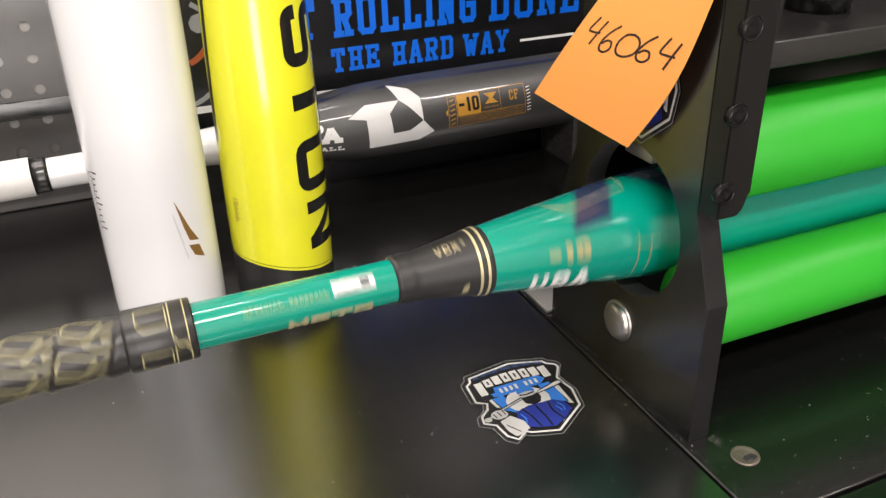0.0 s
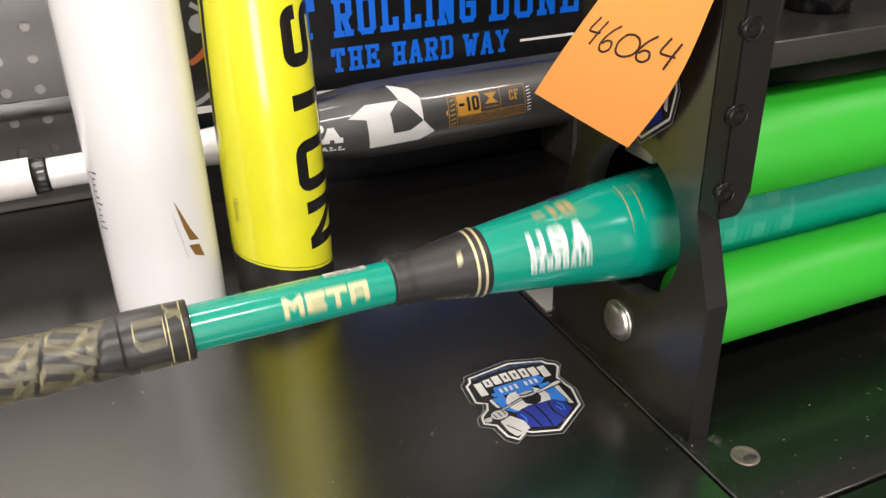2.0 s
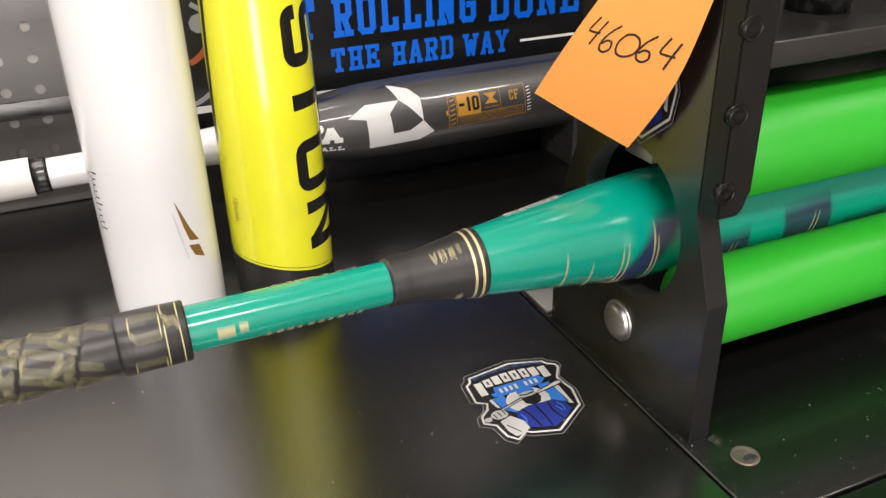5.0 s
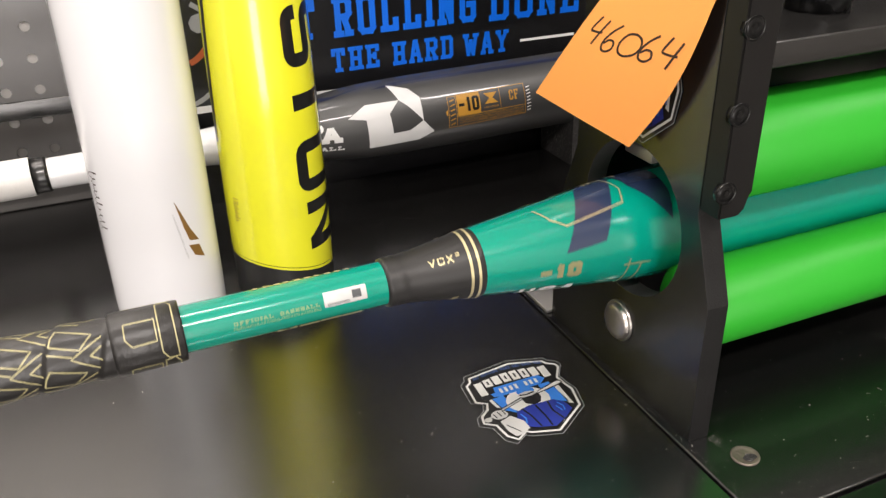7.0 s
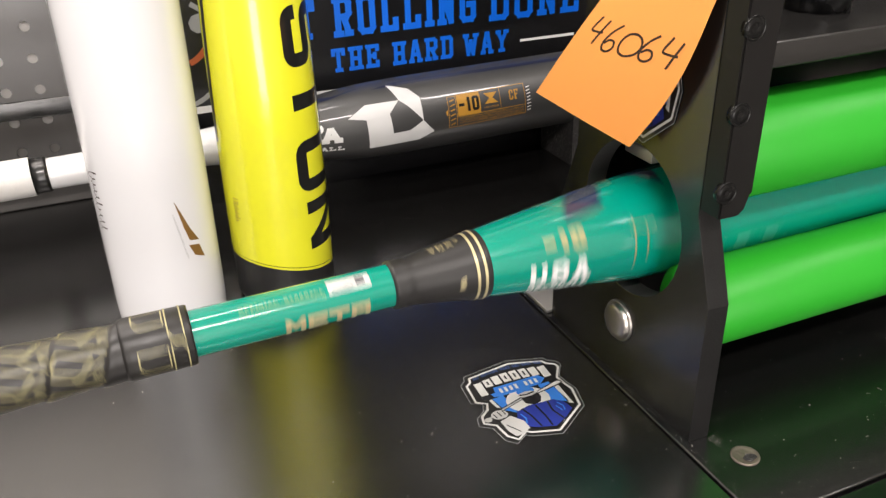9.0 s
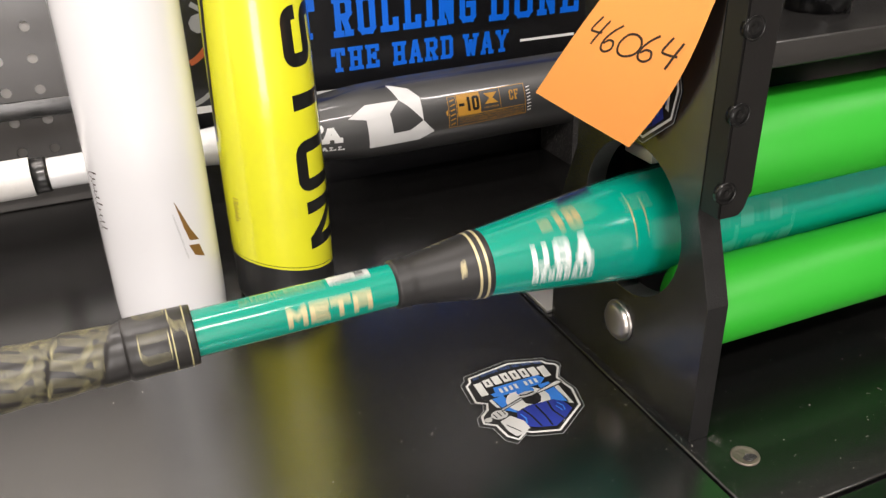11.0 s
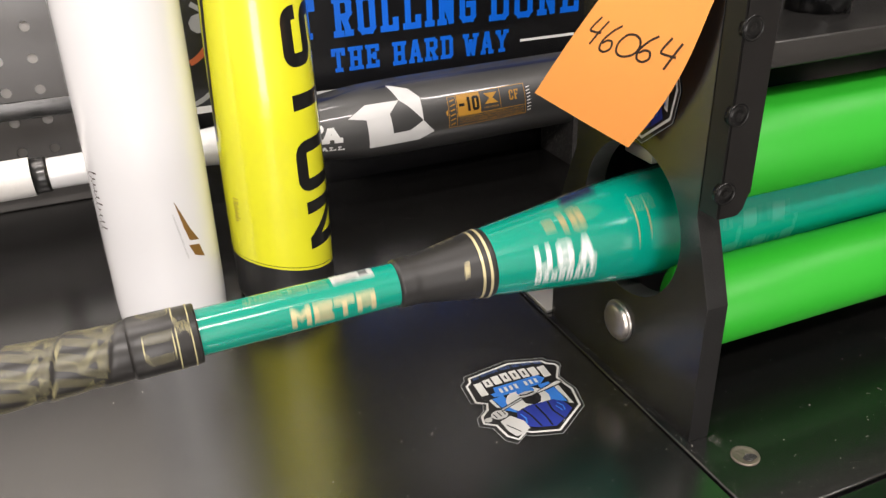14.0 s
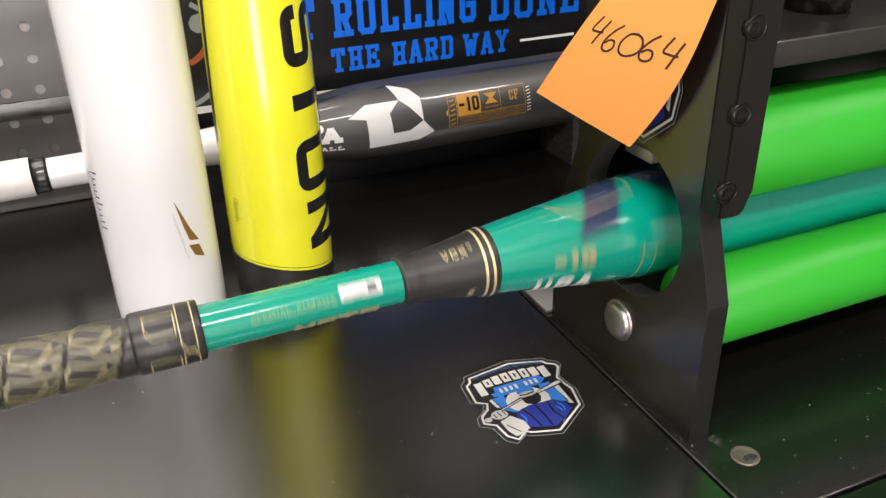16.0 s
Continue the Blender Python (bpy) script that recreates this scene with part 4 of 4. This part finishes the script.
for a in range(0, 360, 90):
    b = V0 + a
    ribbon(bm, fine([(-0.0243, b + 134), (-0.0114, b + 134), (-0.0116, b + 94), (-0.0221, b + 92), (-0.0246, b + 106), (-0.0243, b + 134)]), 0.0006, gp, 0.0002, 0.00025)
MOTIF = ([(-0.0548, 0), (-0.0536, 16), (-0.0514, 30), (-0.0376, 10), (-0.0432, -16), (-0.0548, 0)], [(-0.0336, 3), (-0.0472, -30), (-0.0365, -58)],
         [(-0.0345, -16), (-0.0395, -30), (-0.0350, -42)], [(-0.0560, -12), (-0.0465, -26)])
for j in range(-5, 50):
    turn_to = -72 * j + rnd.uniform(-5, 5)
    for line in MOTIF:
        pts = [(u + LEADW * turn_to / 360, V0 + 121 + v + turn_to) for u, v in line]
        if max(p[0] for p in pts) < -0.0315 and min(p[0] for p in pts) > -0.265:
            ribbon(bm, fine(pts), 0.00065, on_grip, 0.0003, 0.00026)
part("grip_line_print", bm, M_GOLDLINE, bat, "fine yellow-gold grip lines")

# ---- order tag ----
tag = thing("order_tag", pose(0, 0, 0), "orange paper tag with a handwritten number, taped to the machine", "paper tag")
BL, BR = Vector((0.2250, 0.3991, 0.1590)), Vector((0.2375, 0.3243, 0.1485))
TL, TR = Vector((0.2455, 0.3416, 0.2390)), Vector((0.2455, 0.2826, 0.2271))


def on_tag(u, v, lift):
    """u across the tag, v up it."""
    p = BL.lerp(BR, u).lerp(TL.lerp(TR, u), v)
    bow = 0.0035 * math.sin(math.pi * min(v, 1.2) / 1.2) - 0.002 * (u - 0.5) ** 2
    p += (BR - BL) * (0.085 * u * u * math.sin(math.pi * min(v, 1.0)))
    return p + Vector((-1, -0.35, 0.1)).normalized() * (lift + bow)


bm = bmesh.new()
grid = [[bm.verts.new(on_tag(i / 12, 1.35 * j / 20, 0)) for j in range(21)] for i in range(13)]
for i in range(12):
    for j in range(20):
        bm.faces.new((grid[i][j], grid[i + 1][j], grid[i + 1][j + 1], grid[i][j + 1]))
card = part("card", bm, M_TAG, tag, smooth=False)
thick = card.modifiers.new("thick", "SOLIDIFY")
thick.thickness = 0.0002
SCRIPT = {
    "4": [[(0.15, 1.0), (0.0, 0.45), (0.25, 0.42), (0.62, 0.5)], [(0.62, 1.0), (0.5, 0.5), (0.42, -0.05)]],
    "6": [[(0.5, 1.05), (0.2, 0.72), (0.02, 0.3), (0.12, 0.02), (0.4, 0.0), (0.6, 0.2), (0.5, 0.42), (0.25, 0.4), (0.08, 0.22)]],
    "0": [[(0.45, 0.95), (0.15, 0.8), (0.0, 0.4), (0.12, 0.05), (0.42, 0.0), (0.75, 0.25), (0.85, 0.6), (0.7, 0.88), (0.4, 0.95)]],
}


def curve_pts(pts, n=6):
    """A smooth line through the points."""
    out = []
    ext = [pts[0], *pts, pts[-1]]
    for i in range(1, len(ext) - 2):
        p0, p1, p2, p3 = [Vector(p) for p in ext[i - 1:i + 3]]
        for k in range(n):
            t = k / n
            out.append(0.5 * (2 * p1 + (p2 - p0) * t + (2 * p0 - 5 * p1 + 4 * p2 - p3) * t * t + (3 * p1 - p0 - 3 * p2 + p3) * t**3))
    return out + [Vector(pts[-1])]


def on_card(x, y, lift):
    """Metres on the tag."""
    return on_tag(x / 0.076, y / 0.095, lift)


for ch, u, v, w, h in (("4", 0.12, 0.475, 0.20, 0.165), ("6", 0.30, 0.47, 0.19, 0.175), ("0", 0.455, 0.50, 0.23, 0.155), ("6", 0.655, 0.53, 0.20, 0.165), ("4", 0.835, 0.56, 0.22, 0.17)):
    bm = bmesh.new()
    for n, line in enumerate(SCRIPT[ch]):
        pts = curve_pts([((0.12 + 0.93 * (u - 0.12 + w * a)) * 0.076, (v + h * b) * 0.095) for a, b in line])
        ribbon(bm, pts, 0.0014, on_card, 0.0003 + 0.00003 * n)
    part("digit", bm, M_INK, tag, "handwritten black digit", smooth=False)

# ---- shield stickers ----
def shield(m, label):
    """A shield-shaped sticker of plain coloured shapes on the XY plane."""
    ob = thing("shield_sticker", m, label, "sticker", group="shield stickers")
    S = 0.066
    fl = lambda u, v, lift: Vector((u * S, v * S, lift))
    outline = [(0.02, 0.53), (0.33, 0.45), (0.345, 0.41), (0.42, 0.36), (0.43, 0.31), (0.345, 0.17), (0.365, 0.05), (0.39, -0.03), (0.345, -0.26), (0.03, -0.50), (-0.20, -0.44), (-0.24, -0.41),
               (-0.34, -0.48), (-0.41, -0.41), (-0.44, -0.25), (-0.53, -0.19), (-0.51, -0.10), (-0.43, -0.03), (-0.40, 0.05), (-0.485, 0.10), (-0.475, 0.345), (-0.425, 0.39), (-0.41, 0.45)]

    def sheet(name, shapes, mt, lift, note=""):
        for n, shape in enumerate(shapes):
            b = bmesh.new()
            patch(b, shape, fl, lift)
            part(name, b, mt, ob, note, smooth=False)

    def lines(name, rows, w, mt, lift, note=""):
        b = bmesh.new()
        for n, row in enumerate(rows):
            ribbon(b, row, w, fl, lift + 0.000004 * n)
        part(name, b, mt, ob, note, smooth=False)

    grow = lambda k: [(x * k, y * k) for x, y in outline]
    blob = lambda cx, cy, rx, ry, n=14: [(cx + rx * math.cos(2 * math.pi * i / n), cy + ry * math.sin(2 * math.pi * i / n)) for i in range(n)]
    sheet("sticker_base", [grow(1.085)], M_BLACK, 0.00015, "black backing")
    lines("cut_line", [grow(1.085) + grow(1.085)[:1]], 0.005, M_GREY, 0.0002, "pale cut line")
    lines("sticker_border", [grow(0.99) + grow(0.99)[:1]], 0.022, M_SWHITE, 0.0003, "white border line")
    sheet("sticker_panel", [[(-0.33, 0.09), (-0.22, 0.11), (-0.20, -0.16), (-0.29, -0.09)], [(0.13, 0.13), (0.24, 0.14), (0.28, -0.18), (0.14, -0.12)]], M_SBLUE, 0.0003, "blue panel")
    sheet("sticker_panel", [[(-0.365, 0.08), (-0.335, 0.09), (-0.31, -0.05), (-0.34, -0.03)], [(0.255, 0.06), (0.30, 0.08), (0.305, -0.22), (0.265, -0.20)]], M_SWHITE, 0.0003, "white panel")
    sheet("sticker_disc", [blob(-0.04, -0.03, 0.20, 0.17, 20)], M_SWHITE, 0.00034, "white disc")
    sheet("banner", [[(-0.30, 0.11), (-0.315, 0.155), (-0.27, 0.165), (-0.26, 0.235), (0.19, 0.265), (0.23, 0.20), (0.165, 0.135), (-0.24, 0.10)]], M_SBLUE, 0.0004, "light blue banner")
    blocks, slots = [], []
    for i in range(8):
        x = -0.405 + 0.0915 * i
        arch = 0.035 * math.sin(math.pi * i / 7)
        low, high = (0.155 if i == 0 else 0.205 if i == 7 else 0.25 + arch * 0.6), 0.345 + arch * 1.3 + 0.004 * i
        blocks.append([(x, low), (x + 0.072, low + 0.004), (x + 0.072, high + 0.004), (x, high)])
        tall = high - low
        if i in (1, 3, 4, 5):
            slots.append([(x + 0.027, low + tall * 0.28), (x + 0.045, low + tall * 0.28), (x + 0.045, low + tall * 0.74), (x + 0.027, low + tall * 0.74)])
    sheet("sticker_block", blocks, M_SWHITE, 0.00045, "white block bar")
    sheet("sticker_slot", slots, M_BLACK, 0.00050, "dark slot in the block bar")
    lines("banner_lettering", [[(-0.21 + 0.05 * i, 0.14 + 0.003 * i), (-0.21 + 0.05 * i, 0.205 + 0.003 * i)] for i in range(8) if i != 4], 0.026, M_SWHITE, 0.00045, "white banner bars")
    arched = lambda u, v, lift: fl(u, v + 0.055 - 0.42 * (u + 0.01) ** 2, lift)
    b = bmesh.new()
    for word, x0, x1 in (("BAT", -0.385, -0.315), ("ROLLING", -0.295, -0.115), ("DONE", -0.095, 0.010), ("THE", 0.030, 0.100), ("HARD", 0.120, 0.215), ("WAY", 0.235, 0.305)):
        letters(b, word, arched, x0, 0.395, x1, 0.038, 0.0075, 0.00045)
    part("top_lettering", b, M_TBLUE, ob, "small blue-grey words", smooth=False)
    sheet("sticker_shape", [[(-0.24, -0.23), (-0.20, -0.15), (-0.08, -0.11), (0.06, -0.11), (0.16, -0.11), (0.23, -0.17), (0.26, -0.28), (0.16, -0.36), (0.03, -0.44), (-0.12, -0.40), (-0.24, -0.34)]], M_DBLUE, 0.0005, "dark blue rounded shape")
    sheet("sticker_shape", [blob(-0.015, 0.085, 0.085, 0.05)], M_SBLUE, 0.0005, "blue rounded shape")
    sheet("sticker_shape", [blob(-0.02, 0.035, 0.09, 0.045, 12)], M_SGREY, 0.00052, "pale rounded shape")
    lines("sticker_line", [[(-0.09, 0.045), (-0.03, 0.035), (0.05, 0.05)]], 0.016, M_BLACK, 0.00056, "black line")
    sheet("sticker_shape", [[(-0.10, 0.02), (-0.06, 0.005), (0.02, 0.01), (0.075, 0.03), (0.085, -0.03), (0.05, -0.095), (-0.02, -0.12), (-0.085, -0.075)]], M_BLACK, 0.00055, "black rounded shape")
    lines("sticker_line", [[(-0.15, -0.13), (-0.11, -0.25), (-0.09, -0.40)], [(0.10, -0.11), (0.09, -0.25), (0.13, -0.37)], [(-0.02, -0.13), (0.0, -0.28), (0.0, -0.42)]], 0.018, M_BLACK, 0.00056, "black line")
    lines("sticker_line", [[(-0.19, -0.19), (-0.17, -0.26), (-0.19, -0.32)], [(0.17, -0.16), (0.20, -0.22), (0.19, -0.28)], [(0.14, -0.20), (0.17, -0.28)]], 0.012, M_SBLUE, 0.00057, "blue fold line")
    lines("sticker_line", [[(-0.47, -0.155), (-0.30, -0.075), (-0.09, 0.0)]], 0.036, M_BLACK, 0.00058, "dark slanted line")
    lines("sticker_line", [[(-0.475, -0.158), (-0.30, -0.078), (-0.09, -0.003)]], 0.018, M_GREY, 0.0006, "pale slanted line")
    sheet("sticker_shape", [[(0.055, 0.005), (0.08, 0.045), (0.30, 0.125), (0.345, 0.12), (0.355, 0.085), (0.32, 0.06)]], M_BLACK, 0.00058, "dark tapered bar")
    sheet("sticker_shape", [[(0.07, 0.018), (0.085, 0.038), (0.30, 0.112), (0.335, 0.108), (0.34, 0.09), (0.31, 0.074)]], M_SWHITE, 0.00062, "white tapered bar")
    sheet("sticker_shape", [[(-0.39, -0.22), (-0.28, -0.18), (-0.20, -0.28), (-0.19, -0.38), (-0.26, -0.43), (-0.34, -0.44), (-0.375, -0.36)], blob(-0.36, -0.135, 0.075, 0.06, 12), blob(-0.475, -0.165, 0.035, 0.03, 10)], M_SGREY, 0.00064, "pale rounded shape")
    lines("sticker_line", [[(-0.41, -0.11), (-0.395, -0.17)], [(-0.365, -0.09), (-0.35, -0.16)], [(-0.32, -0.085), (-0.31, -0.15)], [(-0.40, -0.20), (-0.31, -0.19)], [(-0.36, -0.28), (-0.28, -0.40)]], 0.011, M_BLACK, 0.00068, "thin black line")
    return ob


shield(pose(0.1920, 0.3345, 0.0, 0, 0, -3), "shield-shaped black, white and blue sticker on the bench")
st2 = shield(pose(XP0 - 0.0003, 0.3285, 0.1845, 90, 0, -90), "shield-shaped black, white and blue sticker on the end plate")

# ---- dust ----
bm = bmesh.new()
rnd = random.Random(11)
for i in range(3600):
    x, y = rnd.uniform(-0.05, 0.46), rnd.uniform(0.205, 0.60)
    if i % 3 == 0:
        # gathered along the seam and at the foot of the end plate
        x = (0.2452 + abs(rnd.gauss(0, 0.0022))) if i % 2 else 0.2405 - abs(rnd.gauss(0, 0.0035))
    elif i % 14 == 0:
        x, y = 0.259 + abs(rnd.gauss(0, 0.004)), rnd.gauss(0.2585, 0.004)
    elif 0.238 < x < 0.246:
        continue
    z = 0.0012 if x > 0.243 else 0.0002
    s = (0.000048 if i % 3 == 0 or i % 7 == 0 else 0.000085) * (0.035 + rnd.random()) ** -0.5
    a = rnd.uniform(0, 3.14)
    d = Vector((math.cos(a), math.sin(a), 0)) * s * rnd.choice((1, 1, 1, 1, 2.5))
    e = Vector((-math.sin(a), math.cos(a), 0)) * s * 0.7
    c = Vector((x, y, z))
    bm.faces.new([bm.verts.new(c + q) for q in (d, e, -d, -e)])
# a few stray fibres
for k in range(5):
    x, y, a, long = rnd.uniform(0.02, 0.44), rnd.uniform(0.22, 0.34), rnd.uniform(0, 3.14), rnd.uniform(0.001, 0.0025)
    z = 0.0013 if x > 0.243 else 0.0003
    d, e = Vector((math.cos(a), math.sin(a), 0)) * long, Vector((-math.sin(a), math.cos(a), 0)) * 0.00008
    c = Vector((x, y, z))
    bm.faces.new([bm.verts.new(q) for q in (c - d + e, c + 4 * e, c + d + e, c + d - e, c + 2 * e, c - d - e)])
tagged(part("dust", bm, M_DUST, None, smooth=False), "pale dust flecks scattered over the black plastic", "dust", kind="stuff")

# ---- what moves ----
# seconds, turn of the bat in degrees
TURN = [(0.0, -280), (0.4, 0), (0.9, 349), (1.4, 699), (1.9, 1030), (2.4, 1360), (2.9, 1697), (3.4, 2046), (3.9, 2391), (4.2, 2608), (6.3, 4012), (6.5, 4145),
        (6.7, 4298), (6.8, 4362), (6.9, 4403), (7.0, 4423), (7.1, 4431), (7.2, 4431), (7.3, 4424), (7.4, 4408), (7.5, 4367), (7.6, 4312), (7.7, 4248),
        (8.0, 4046), (8.1, 3977), (8.6, 3604), (9.1, 3225), (11.5, 1468), (12.0, 1105), (12.5, 737), (13.0, 375), (13.5, 17), (14.0, -325), (14.5, -670), (15.0, -1000), (15.1, -1067), (15.6, -1423), (16.0, -1710)]
# seconds, slide along the axis in mm, droop of the handle in degrees
SLIDE = [(0.0, 16.6, 0.25), (1.5, 15.6, 0.35), (3.5, 13.5, 0.45), (4.2, 13.8, 0.45), (6.3, 12.5, 0.25), (7.0, 11.4, 0.25), (7.3, 11.6, 0.45), (8.0, 14.0, 0.75), (9.0, 15.0, 0.95), (12.5, 17.0, 0.95), (14.5, 18.3, 0.95), (16.0, 19.6, 0.65)]
# seconds, lean of the end plate in degrees
LEAN = [(0.0, 0.0), (4.2, 0.07), (6.5, 0.08), (7.0, 0.35), (7.5, 0.50), (8.0, 0.25), (8.5, 0.42), (9.0, 0.42), (11.5, 0.28), (12.5, 0.15), (14.5, 0.13), (15.5, 0.22), (16.0, 0.50)]


def ease(keys, t, col=1):
    """A smooth value at t through the keys."""
    xs = [k[0] for k in keys]
    ys = [k[col] for k in keys]
    i = int(np.clip(np.searchsorted(xs, t) - 1, 0, len(xs) - 2))
    d = np.diff(ys) / np.diff(xs)
    sl = [d[max(0, j - 1)] if j in (len(d),) else d[0] if j == 0 else (d[j - 1] + d[j]) / 2 for j in range(len(xs))]
    h = xs[i + 1] - xs[i]
    u = (t - xs[i]) / h
    return float((2 * u**3 - 3 * u**2 + 1) * ys[i] + (u**3 - 2 * u**2 + u) * h * sl[i] + (-2 * u**3 + 3 * u**2) * ys[i + 1] + (u**3 - u**2) * h * sl[i + 1])


def motions():
    times = [round(k / 15, 4) for k in range(241)]
    pivot = Vector((0.30, AX_Y, AX_Z))
    rows = []
    for t in times:
        s, droop = ease(SLIDE, t, 1) / 1000, ease(SLIDE, t, 2)
        tilt = Matrix.Translation(pivot) @ pose(0, 0, 0, 0, -droop, 0) @ Matrix.Translation(-pivot)
        rows.append((t, tilt @ pose(s, AX_Y, AX_Z, ease(TURN, t), 0, 0)))
    walk(bat, rows)
    for ob, r, y, z in rollers:
        walk(ob, [(t, pose(0.264, y, z, -ease(TURN, t) * 0.033 / r, 0, 0)) for t in times])
    hinge = Vector((XP0, 0.336, 0.001))
    lean = [(t, Matrix.Translation(hinge) @ pose(0, 0, 0, 0, ease(LEAN, t), 0) @ Matrix.Translation(-hinge)) for t in times[::3]]
    walk(upright, lean)
    walk(tag, lean)
    base = st2.matrix_basis.copy()
    walk(st2, [(t, m @ base) for t, m in lean])


motions()
